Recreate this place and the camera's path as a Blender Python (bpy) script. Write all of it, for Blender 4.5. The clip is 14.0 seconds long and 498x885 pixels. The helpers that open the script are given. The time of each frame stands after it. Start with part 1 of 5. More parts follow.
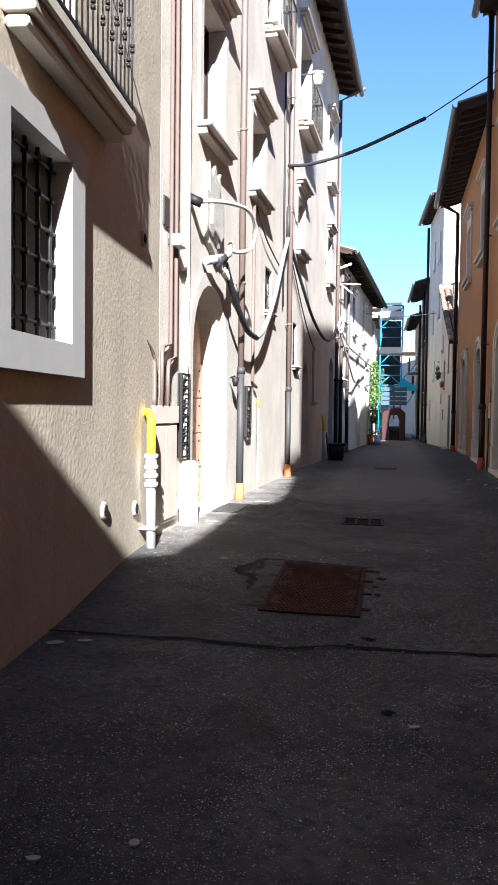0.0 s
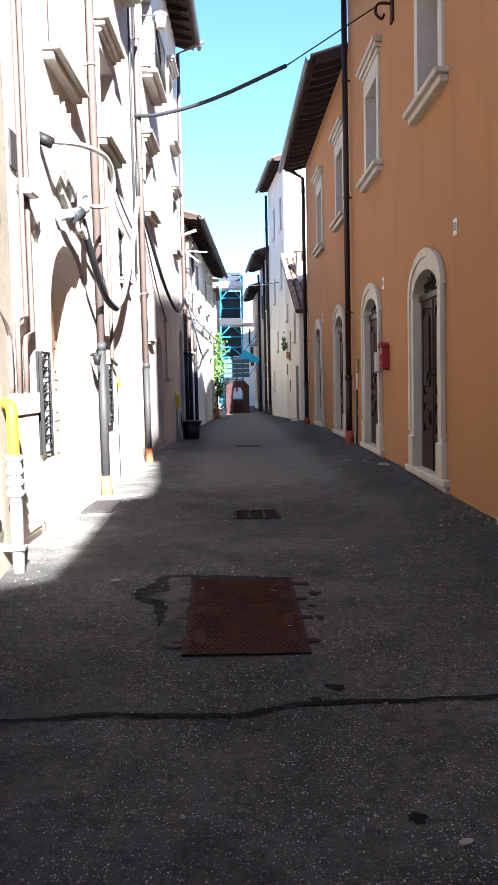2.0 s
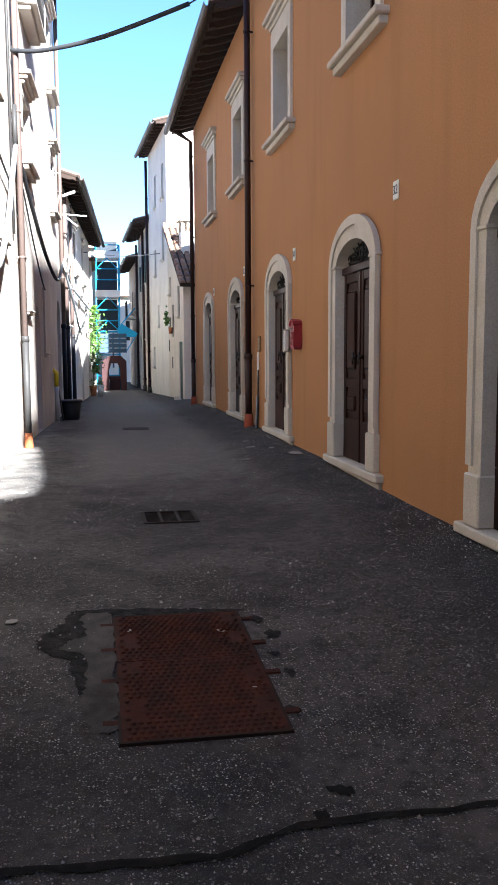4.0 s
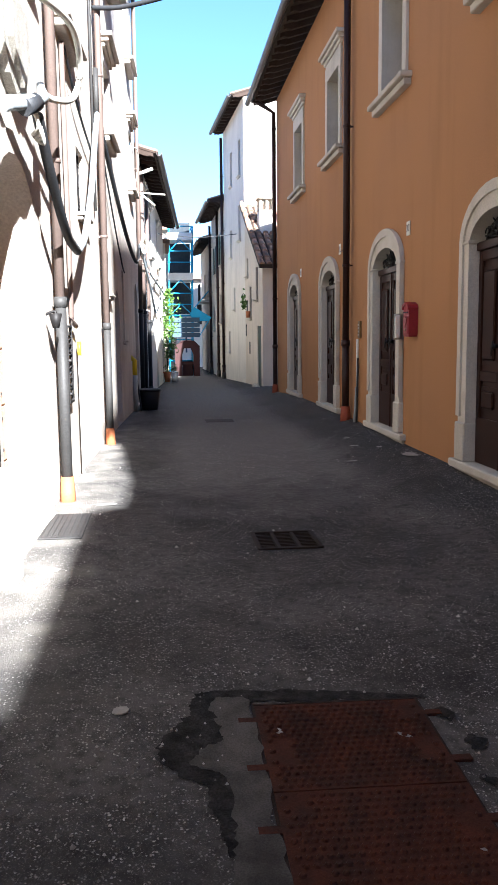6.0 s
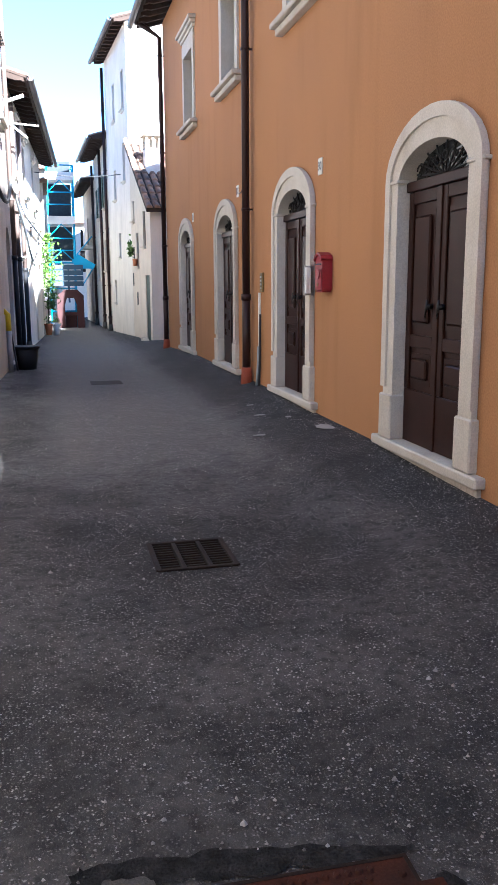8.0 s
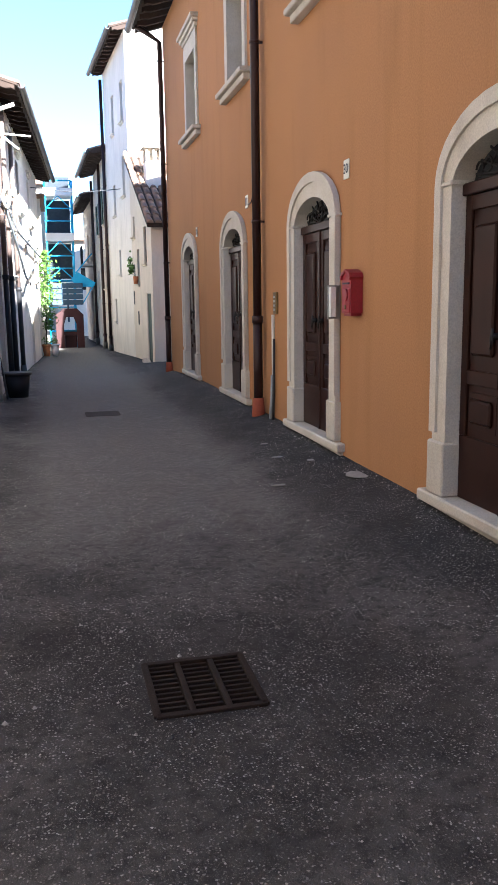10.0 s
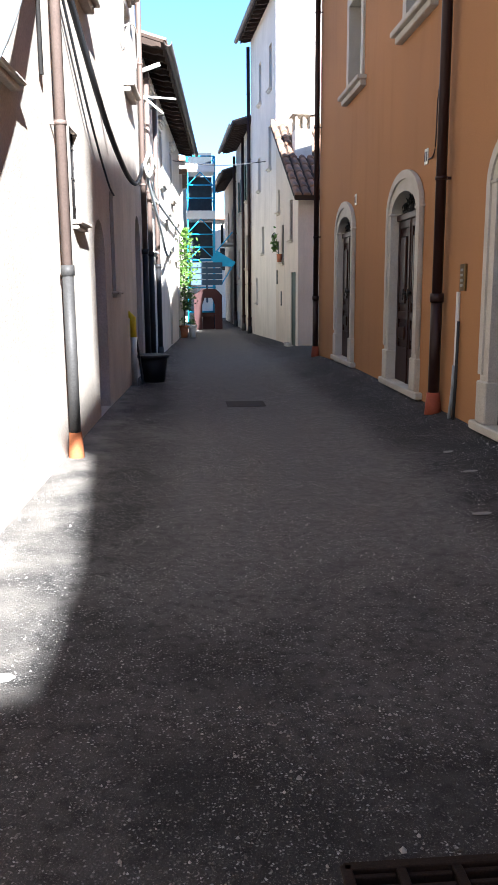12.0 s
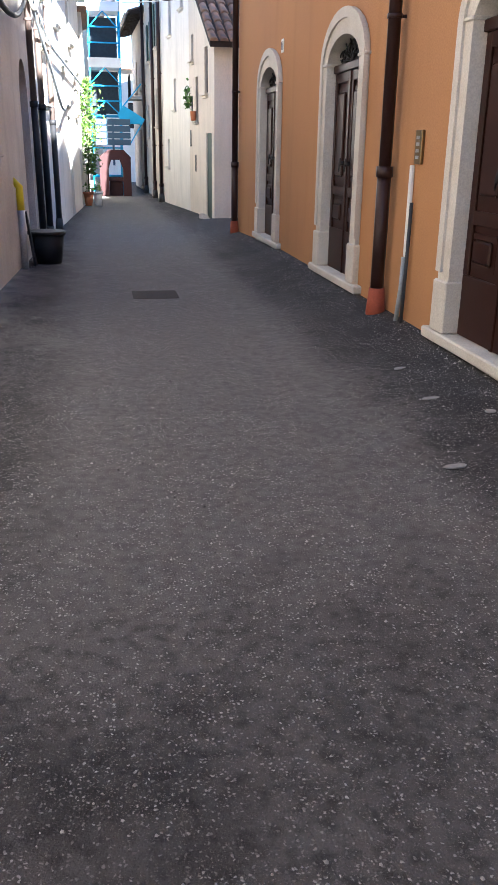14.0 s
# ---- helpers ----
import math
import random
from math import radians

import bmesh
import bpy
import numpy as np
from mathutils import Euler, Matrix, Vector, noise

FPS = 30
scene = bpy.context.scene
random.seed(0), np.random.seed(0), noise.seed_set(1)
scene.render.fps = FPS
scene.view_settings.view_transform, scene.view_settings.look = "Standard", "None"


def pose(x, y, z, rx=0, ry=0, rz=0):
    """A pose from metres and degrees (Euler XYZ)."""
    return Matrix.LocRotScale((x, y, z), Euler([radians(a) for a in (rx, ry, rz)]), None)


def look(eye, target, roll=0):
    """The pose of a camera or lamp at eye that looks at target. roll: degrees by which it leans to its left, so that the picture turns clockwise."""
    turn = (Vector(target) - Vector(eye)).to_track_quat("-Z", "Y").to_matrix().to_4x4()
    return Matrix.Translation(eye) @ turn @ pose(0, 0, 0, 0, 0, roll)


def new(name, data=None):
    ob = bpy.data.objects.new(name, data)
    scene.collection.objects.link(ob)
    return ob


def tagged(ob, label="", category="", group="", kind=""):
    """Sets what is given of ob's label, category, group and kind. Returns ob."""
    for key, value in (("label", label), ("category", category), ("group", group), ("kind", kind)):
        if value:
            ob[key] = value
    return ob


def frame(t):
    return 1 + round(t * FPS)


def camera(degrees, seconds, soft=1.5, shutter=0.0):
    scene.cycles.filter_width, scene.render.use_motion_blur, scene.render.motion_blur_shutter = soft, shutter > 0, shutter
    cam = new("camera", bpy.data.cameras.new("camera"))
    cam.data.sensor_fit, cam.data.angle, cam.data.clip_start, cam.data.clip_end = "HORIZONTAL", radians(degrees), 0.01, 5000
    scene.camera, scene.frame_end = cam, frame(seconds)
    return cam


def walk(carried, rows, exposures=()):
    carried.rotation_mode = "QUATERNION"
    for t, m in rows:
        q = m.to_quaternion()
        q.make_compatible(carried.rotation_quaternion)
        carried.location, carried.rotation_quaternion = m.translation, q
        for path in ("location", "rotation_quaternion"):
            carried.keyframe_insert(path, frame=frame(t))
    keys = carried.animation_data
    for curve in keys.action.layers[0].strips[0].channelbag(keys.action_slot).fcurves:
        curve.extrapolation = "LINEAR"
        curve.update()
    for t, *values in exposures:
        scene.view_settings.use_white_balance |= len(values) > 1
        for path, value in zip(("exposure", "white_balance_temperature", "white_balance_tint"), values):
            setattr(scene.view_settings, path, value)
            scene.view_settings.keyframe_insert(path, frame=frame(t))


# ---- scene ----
cam = camera(34.3, 14.0)
PATH = [
    (0, (0.037, 0.486, 1.319), (-0.32, 2.452, 1.236), 0.7),
    (0.5, (-0.134, 0.79, 1.33), (-0.357, 2.775, 1.227), 0.9),
    (1, (-0.318, 1.125, 1.333), (-0.41, 3.119, 1.218), 1.0),
    (1.5, (-0.52, 1.39, 1.358), (-0.478, 3.385, 1.217), 0.1),
    (2, (-0.608, 1.705, 1.392), (-0.555, 3.699, 1.241), -1.3),
    (2.5, (-0.684, 2.014, 1.376), (-0.602, 4.005, 1.212), -0.9),
    (3, (-0.779, 2.266, 1.437), (-0.476, 4.234, 1.253), -0.0),
    (3.2, (-0.781, 2.418, 1.416), (-0.449, 4.381, 1.221), 0.1),
    (5.3, (-1.264, 3.591, 1.492), (-0.865, 5.537, 1.26), -0.9),
    (5.5, (-1.265, 3.723, 1.492), (-0.927, 5.679, 1.251), 0.2),
    (6, (-1.22, 4.166, 1.516), (-1.01, 6.139, 1.26), -0.6),
    (6.5, (-1.194, 4.389, 1.545), (-1.001, 6.346, 1.181), -1.1),
    (7, (-1.188, 4.778, 1.562), (-0.98, 6.732, 1.188), -1.2),
    (7.5, (-1.087, 5.104, 1.571), (-0.67, 7.02, 1.176), -0.6),
    (7.7, (-1.108, 5.25, 1.58), (-0.638, 7.155, 1.191), -0.2),
    (10, (-0.89, 6.774, 1.663), (-0.425, 8.688, 1.317), -0.8),
    (10.5, (-0.945, 7.121, 1.71), (-0.516, 9.046, 1.381), -0.1),
    (11, (-0.991, 7.455, 1.7), (-0.584, 9.391, 1.402), -0.3),
    (11.5, (-0.968, 7.862, 1.707), (-0.749, 9.827, 1.412), -0.8),
    (12, (-0.951, 8.383, 1.566), (-0.802, 10.341, 1.184), -0.4),
    (12.5, (-0.982, 8.662, 1.597), (-0.838, 10.541, 0.924), -0.3),
    (13, (-0.879, 9.179, 1.595), (-0.756, 11.056, 0.915), 0.1),
    (13.5, (-0.829, 9.439, 1.625), (-0.64, 11.309, 0.943), 0.9),
    (14, (-0.782, 9.786, 1.617), (-0.44, 11.633, 0.928), 0.8),
]
EXPOSURE = [(0, 2.32, 5850, 9), (0.5, 2.52, 5850, 9), (1, 2.86, 5850, 9), (1.5, 3.19, 5850, 9), (2, 2.99, 5850, 9), (2.5, 3.09, 5850, 9), (3, 3.29, 5850, 9), (5.3, 2.47, 5800, 9), (5.5, 2.57, 5800, 9), (6, 2.87, 5850, 9), (6.5, 3.32, 5850, 9), (7, 2.82, 5750, 9), (7.5, 3.55, 5450, 9), (10, 3.37, 5850, 9), (10.5, 2.92, 5850, 9), (11, 2.87, 5850, 9), (11.5, 2.39, 5850, 9), (12, 2.84, 5850, 9), (12.5, 3.54, 5850, 9), (13, 2.62, 5900, 9), (13.5, 2.95, 5850, 9), (14, 3.79, 5850, 9)]
walk(cam, [(t, look(eye, target, roll)) for t, eye, target, roll in PATH], EXPOSURE)

# ---- light ----
SUN_FROM = Vector((1.0, -4.6, 2.6)).normalized()
world = bpy.data.worlds.new("sky")
scene.world = world
world.use_nodes = True
wn = world.node_tree.nodes
sky = wn.new("ShaderNodeTexSky")
sky.sky_type = "NISHITA"
sky.sun_disc = False
sky.sun_elevation = math.asin(SUN_FROM.z)
sky.sun_rotation = math.atan2(SUN_FROM.x, SUN_FROM.y)
sky.air_density, sky.dust_density, sky.ozone_density = 1.0, 0.0, 6.0
wn["Background"].inputs["Strength"].default_value = 0.05
world.node_tree.links.new(sky.outputs[0], wn["Background"].inputs["Color"])
lamp = bpy.data.lights.new("sun", "SUN")
lamp.energy, lamp.angle, lamp.color = 5.0, radians(0.5), (1.0, 0.96, 0.90)
sun = new("sun", lamp)
sun.matrix_world = look(SUN_FROM * 60, (0, 0, 0))


# ---- materials ----
def mat(name, base, rough=0.8, metal=0.0, var=0.25, scale=3.0, fine=60.0, bump=0.3, depth=0.004, tint=None, spec=0.3, stain=0.0, each=0.0):
    """A surface: a base colour, clouds of a second tint, fine grain and a little relief."""
    m = bpy.data.materials.new(name)
    m.use_nodes = True
    nt = m.node_tree
    nd, ln = nt.nodes, nt.links
    p = nd["Principled BSDF"]
    p.inputs["Roughness"].default_value = rough
    p.inputs["Metallic"].default_value = metal
    p.inputs["Specular IOR Level"].default_value = spec
    tc = nd.new("ShaderNodeTexCoord")
    big = nd.new("ShaderNodeTexNoise")
    big.inputs["Scale"].default_value, big.inputs["Detail"].default_value = scale, 5
    ln.new(tc.outputs["Object"], big.inputs["Vector"])
    small = nd.new("ShaderNodeTexNoise")
    small.inputs["Scale"].default_value, small.inputs["Detail"].default_value = fine, 3
    ln.new(tc.outputs["Object"], small.inputs["Vector"])
    second = tint or tuple(c * 0.72 for c in base)
    ramp = nd.new("ShaderNodeMapRange")
    ramp.inputs["From Min"].default_value, ramp.inputs["From Max"].default_value = 0.35, 0.7
    ramp.inputs["To Max"].default_value = min(1.0, var * 2)
    ln.new(big.outputs["Fac"], ramp.inputs["Value"])
    mix = nd.new("ShaderNodeMix")
    mix.data_type = "RGBA"
    mix.inputs[6].default_value, mix.inputs[7].default_value = (*base, 1), (*second, 1)
    ln.new(ramp.outputs["Result"], mix.inputs[0])
    col = mix.outputs[2]
    if stain:
        mp = nd.new("ShaderNodeMapping")
        mp.inputs["Scale"].default_value = (2.2, 2.2, 0.25)
        ln.new(tc.outputs["Object"], mp.inputs["Vector"])
        st = nd.new("ShaderNodeTexNoise")
        st.inputs["Scale"].default_value, st.inputs["Detail"].default_value = 1.6, 6
        ln.new(mp.outputs["Vector"], st.inputs["Vector"])
        sr = nd.new("ShaderNodeMapRange")
        sr.inputs["From Min"].default_value, sr.inputs["From Max"].default_value = 0.52, 0.75
        sr.inputs["To Max"].default_value = stain
        ln.new(st.outputs["Fac"], sr.inputs["Value"])
        sm = nd.new("ShaderNodeMix")
        sm.data_type = "RGBA"
        sm.inputs[7].default_value = (*(c * 0.6 for c in base), 1)
        ln.new(sr.outputs["Result"], sm.inputs[0])
        ln.new(col, sm.inputs[6])
        col = sm.outputs[2]
    hs = nd.new("ShaderNodeHueSaturation")
    g = nd.new("ShaderNodeMapRange")
    g.inputs["From Min"].default_value, g.inputs["From Max"].default_value = 0.3, 0.7
    g.inputs["To Min"].default_value, g.inputs["To Max"].default_value = 1 - var * 0.4, 1 + var * 0.4
    ln.new(small.outputs["Fac"], g.inputs["Value"])
    if each:
        oi = nd.new("ShaderNodeObjectInfo")
        er = nd.new("ShaderNodeMapRange")
        er.inputs["To Min"].default_value, er.inputs["To Max"].default_value = 1 - each, 1 + each
        ln.new(oi.outputs["Random"], er.inputs["Value"])
        mu = nd.new("ShaderNodeMath")
        mu.operation = "MULTIPLY"
        ln.new(er.outputs["Result"], mu.inputs[0])
        ln.new(g.outputs["Result"], mu.inputs[1])
        ln.new(mu.outputs[0], hs.inputs["Value"])
    else:
        ln.new(g.outputs["Result"], hs.inputs["Value"])
    ln.new(col, hs.inputs["Color"])
    ln.new(hs.outputs["Color"], p.inputs["Base Color"])
    if bump:
        b = nd.new("ShaderNodeBump")
        b.inputs["Strength"].default_value, b.inputs["Distance"].default_value = bump, depth
        ln.new(small.outputs["Fac"], b.inputs["Height"])
        ln.new(b.outputs["Normal"], p.inputs["Normal"])
    return m


def asphalt_material():
    """Worn asphalt: dark binder, pale aggregate showing through in drifts, and smoother grey patches."""
    m = bpy.data.materials.new("asphalt")
    m.use_nodes = True
    nt = m.node_tree
    nd, ln = nt.nodes, nt.links
    p = nd["Principled BSDF"]
    p.inputs["Specular IOR Level"].default_value = 0.1
    tc = nd.new("ShaderNodeTexCoord")

    def tex(kind, scale, detail=4):
        n = nd.new(kind)
        n.inputs["Scale"].default_value = scale
        if kind == "ShaderNodeTexNoise":
            n.inputs["Detail"].default_value = detail
        ln.new(tc.outputs["Object"], n.inputs["Vector"])
        return n

    def remap(sock, a, b, c, d):
        r = nd.new("ShaderNodeMapRange")
        for k, v in zip(("From Min", "From Max", "To Min", "To Max"), (a, b, c, d)):
            r.inputs[k].default_value = v
        ln.new(sock, r.inputs["Value"])
        return r.outputs["Result"]

    def blend(fac, a, b):
        x = nd.new("ShaderNodeMix")
        x.data_type = "RGBA"
        ln.new(fac, x.inputs[0])
        for k, v in ((6, a), (7, b)):
            if isinstance(v, tuple):
                x.inputs[k].default_value = (*v, 1)
            else:
                ln.new(v, x.inputs[k])
        return x.outputs[2]

    def times(a, b):
        x = nd.new("ShaderNodeMath")
        x.operation = "MULTIPLY"
        ln.new(a, x.inputs[0])
        ln.new(b, x.inputs[1])
        return x.outputs[0]

    cloud = tex("ShaderNodeTexNoise", 0.55, 6)
    patch = tex("ShaderNodeTexNoise", 2.3, 5)
    grain = tex("ShaderNodeTexNoise", 140, 3)
    stone = tex("ShaderNodeTexVoronoi", 82)
    grit = tex("ShaderNodeTexVoronoi", 190)
    drift = tex("ShaderNodeTexNoise", 3.4, 6)
    shake = tex("ShaderNodeTexNoise", 60, 2)
    for cells in (stone, grit):
        va = nd.new("ShaderNodeVectorMath")
        va.operation = "MULTIPLY_ADD"
        ln.new(shake.outputs["Color"], va.inputs[0])
        va.inputs[1].default_value = (0.02, 0.02, 0.02)
        ln.new(tc.outputs["Object"], va.inputs[2])
        ln.new(va.outputs[0], cells.inputs["Vector"])
    sep = nd.new("ShaderNodeSeparateXYZ")
    ln.new(tc.outputs["Object"], sep.inputs[0])
    tone = blend(remap(cloud.outputs["Fac"], 0.36, 0.64, 0, 1), (0.044, 0.0415, 0.0405), (0.112, 0.106, 0.101))
    tone = blend(remap(patch.outputs["Fac"], 0.5, 0.68, 0, 0.7), tone, (0.031, 0.0295, 0.030))
    mottle = tex("ShaderNodeTexNoise", 17, 4)
    tone = blend(remap(mottle.outputs["Fac"], 0.46, 0.66, 0, 0.6), tone, (0.024, 0.0228, 0.0232))
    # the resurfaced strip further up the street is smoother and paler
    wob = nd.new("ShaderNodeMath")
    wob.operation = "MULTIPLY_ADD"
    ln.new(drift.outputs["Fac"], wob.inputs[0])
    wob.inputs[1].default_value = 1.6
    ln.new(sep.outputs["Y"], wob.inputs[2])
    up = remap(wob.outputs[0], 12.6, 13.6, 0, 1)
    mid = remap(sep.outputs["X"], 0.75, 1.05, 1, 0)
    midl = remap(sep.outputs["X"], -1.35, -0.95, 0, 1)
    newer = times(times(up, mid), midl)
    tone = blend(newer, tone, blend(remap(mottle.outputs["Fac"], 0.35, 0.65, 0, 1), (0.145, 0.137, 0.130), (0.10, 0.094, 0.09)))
    # a damp dark strip along the ochre house, pale grit with sunlight painted in opposite
    edge = nd.new("ShaderNodeMath")
    edge.operation = "MULTIPLY_ADD"
    ln.new(drift.outputs["Fac"], edge.inputs[0])
    edge.inputs[1].default_value = 0.8
    ln.new(sep.outputs["X"], edge.inputs[2])
    tone = blend(remap(edge.outputs[0], 1.35, 1.75, 0, 0.7), tone, (0.026, 0.025, 0.026))
    # grit colour lifted further so the sunlit edge of the street reads bright
    sunlit_grit = times(remap(edge.outputs[0], -1.55, -1.25, 1, 0), remap(sep.outputs["Y"], 7.2, 8.4, 0, 1))
    tone = blend(sunlit_grit, tone, blend(remap(patch.outputs["Fac"], 0.38, 0.62, 0, 1), (0.23, 0.212, 0.19), (0.12, 0.112, 0.104)))
    wear = remap(drift.outputs["Fac"], 0.36, 0.58, 0.3, 1)
    chip = nd.new("ShaderNodeSeparateColor")
    ln.new(stone.outputs["Color"], chip.inputs[0])
    pick = times(remap(chip.outputs[0], 0.42, 0.66, 0, 1), remap(stone.outputs["Distance"], 0.25, 0.42, 1, 0))
    pick = times(pick, wear)
    chip2 = nd.new("ShaderNodeSeparateColor")
    ln.new(grit.outputs["Color"], chip2.inputs[0])
    pick2 = times(times(remap(chip2.outputs[0], 0.5, 0.75, 0, 0.8), remap(grit.outputs["Distance"], 0.25, 0.45, 1, 0)), wear)
    stones = blend(chip.outputs[1], (0.11, 0.105, 0.10), (0.55, 0.53, 0.50))
    tone = blend(pick2, tone, (0.2, 0.185, 0.17))
    tone = blend(pick, tone, stones)
    ln.new(tone, p.inputs["Base Color"])
    ln.new(remap(grain.outputs["Fac"], 0.3, 0.7, 0.7, 0.95), p.inputs["Roughness"])
    add = nd.new("ShaderNodeMath")
    add.operation = "ADD"
    ln.new(grain.outputs["Fac"], add.inputs[0])
    ln.new(pick, add.inputs[1])
    b = nd.new("ShaderNodeBump")
    b.inputs["Strength"].default_value, b.inputs["Distance"].default_value = 0.9, 0.008
    ln.new(add.outputs[0], b.inputs["Height"])
    ln.new(b.outputs["Normal"], p.inputs["Normal"])
    return m


ASPHALT = asphalt_material()
TAR = mat("tar", (0.010, 0.0098, 0.0098), 0.95, var=0.4, scale=9, fine=120, bump=0.9, depth=0.008, tint=(0.022, 0.021, 0.02), spec=0.06)
WORNTAR = mat("worn_tar", (0.014, 0.0135, 0.0135), 0.95, var=0.9, scale=14, fine=110, bump=1.0, depth=0.01, tint=(0.042, 0.040, 0.039), spec=0.06)
MORTAR = mat("mortar_patch", (0.105, 0.099, 0.092), 0.95, spec=0.1, var=0.6, scale=6, fine=150, bump=0.9, depth=0.006, tint=(0.04, 0.038, 0.036))
CREAM = mat("cream_render", (0.58, 0.505, 0.40), 0.95, var=0.25, scale=2.2, fine=26, bump=0.45, depth=0.007, stain=0.35, spec=0.1)
PINK = mat("pale_plaster", (0.58, 0.525, 0.465), 0.93, var=0.3, scale=1.5, fine=45, bump=0.55, depth=0.006, stain=0.3, spec=0.1)
WHITEWASH = mat("white_plaster", (0.74, 0.69, 0.62), 0.93, var=0.2, scale=1.3, fine=40, bump=0.5, depth=0.006, stain=0.4, spec=0.1)
BEIGE = mat("beige_plaster", (0.66, 0.58, 0.48), 0.93, var=0.2, scale=1.1, fine=40, bump=0.4, depth=0.005, stain=0.4, spec=0.1)
GREYWALL = mat("grey_plaster", (0.52, 0.46, 0.39), 0.95, var=0.35, scale=1.2, fine=36, bump=0.6, depth=0.008, stain=0.5, spec=0.1)
ORANGE = mat("ochre_render", (0.40, 0.198, 0.087), 0.88, var=0.3, scale=0.7, fine=70, bump=0.18, depth=0.003, tint=(0.345, 0.175, 0.088), stain=0.3, spec=0.15)
GREYPAINT = mat("grey_stone", (0.48, 0.47, 0.45), 0.8, var=0.12, scale=4, fine=90, bump=0.15)
STONE = mat("pale_stone", (0.54, 0.495, 0.43), 0.75, var=0.3, scale=5, fine=80, bump=0.3, depth=0.003, tint=(0.45, 0.40, 0.32), stain=0.35, each=0.06)
RELIEF = mat("carved_stone", (0.45, 0.42, 0.37), 0.9, var=0.5, scale=14, fine=90, bump=0.9, depth=0.01)
WOOD = mat("dark_walnut", (0.030, 0.0105, 0.007), 0.36, var=0.35, scale=7, fine=90, bump=0.2, depth=0.002, tint=(0.020, 0.008, 0.006), spec=0.14)
OLDWOOD = mat("bleached_oak", (0.42, 0.27, 0.19), 0.85, var=0.35, scale=5, fine=70, bump=0.4, tint=(0.30, 0.19, 0.13), each=0.12)
TIMBER = mat("roof_timber", (0.045, 0.029, 0.022), 0.85, var=0.4, scale=6, fine=60, bump=0.3, each=0.2)
IRON = mat("black_iron", (0.022, 0.020, 0.020), 0.55, metal=0.3, var=0.3, fine=120, bump=0.2)
RUST = mat("rusty_iron", (0.072, 0.023, 0.014), 0.85, spec=0.12, metal=0.2, var=0.5, scale=9, fine=120, bump=0.5, tint=(0.036, 0.018, 0.014))
GRATEIRON = mat("cast_iron", (0.026, 0.017, 0.013), 0.75, spec=0.15, metal=0.15, var=0.5, scale=12, fine=140, bump=0.4)
COPPER = mat("brown_pipe_paint", (0.17, 0.125, 0.108), 0.5, metal=0.2, var=0.25, scale=4, fine=60, bump=0.1)
DARKPIPE = mat("dark_brown_pipe_paint", (0.035, 0.016, 0.014), 0.4, metal=0.2, var=0.3, scale=4, bump=0.1)
GREYPIPE = mat("grey_cast_pipe", (0.055, 0.053, 0.052), 0.6, metal=0.2, var=0.4, scale=6, bump=0.25)
GALV = mat("galvanised_steel", (0.45, 0.46, 0.45), 0.45, metal=0.6, var=0.3, scale=8, bump=0.1)
SHOE = mat("terracotta_pipe", (0.50, 0.17, 0.07), 0.75, var=0.3, scale=8, bump=0.2)
DEEPSHOE = mat("red_terracotta", (0.30, 0.07, 0.035), 0.75, var=0.3, scale=8, bump=0.2)
YELLOW = mat("yellow_plastic", (0.80, 0.58, 0.02), 0.45, var=0.1, bump=0)
WHITEPL = mat("white_plastic", (0.72, 0.71, 0.68), 0.5, var=0.15, bump=0.05)
CABLE = mat("black_cable", (0.035, 0.037, 0.042), 0.6, var=0.4, scale=5, bump=0.1)
GREYHOSE = mat("grey_hose", (0.30, 0.33, 0.35), 0.6, var=0.3, scale=6, bump=0.15)
WHITEHOSE = mat("white_hose", (0.68, 0.66, 0.60), 0.6, var=0.2, scale=6, bump=0.15)
RED = mat("red_enamel", (0.27, 0.012, 0.022), 0.42, var=0.25, scale=7, bump=0.1, spec=0.5)
DARKRED = mat("dark_red_paint", (0.035, 0.008, 0.008), 0.6, var=0.3, scale=6, bump=0.1)
TILE = mat("clay_tile", (0.30, 0.17, 0.11), 0.9, var=0.5, scale=9, fine=80, bump=0.4, tint=(0.16, 0.13, 0.11), each=0.3)
GUTTER = mat("gutter_metal", (0.07, 0.06, 0.058), 0.5, metal=0.4, var=0.3, bump=0.1)
BLACKPL = mat("black_plastic", (0.018, 0.018, 0.020), 0.55, var=0.3, bump=0.1)
BLUE = mat("blue_paint", (0.025, 0.33, 0.56), 0.5, var=0.2, scale=5, bump=0.1)
DARKBLUE = mat("slate_blue_sheet", (0.045, 0.085, 0.125), 0.6, var=0.2, scale=4, bump=0.1)
NET = mat("dark_netting", (0.04, 0.05, 0.06), 0.9, var=0.4, scale=12, bump=0.2)
LEAF = mat("leaf", (0.10, 0.19, 0.03), 0.55, var=0.5, scale=8, fine=30, bump=0.1, tint=(0.045, 0.11, 0.02))
SHUTTER = mat("green_shutter", (0.02, 0.045, 0.035), 0.6, var=0.3, bump=0.1)
GREYDOOR = mat("cream_metal", (0.62, 0.55, 0.46), 0.75, var=0.2, scale=3, bump=0.1)
# near black that stands in for shade in rooms, pit and vent holes
SHADEBLACK = mat("shade_black", (0.012, 0.011, 0.011), 0.95, var=0.2, bump=0)
GRIT = mat("pale_grit", (0.19, 0.18, 0.168), 0.9, var=0.4, scale=20, bump=0.2)
gi = GRIT.node_tree
ga = gi.nodes.new("ShaderNodeNewGeometry")
gm = gi.nodes.new("ShaderNodeMapRange")
gm.inputs["To Min"].default_value, gm.inputs["To Max"].default_value = 0.35, 2.6
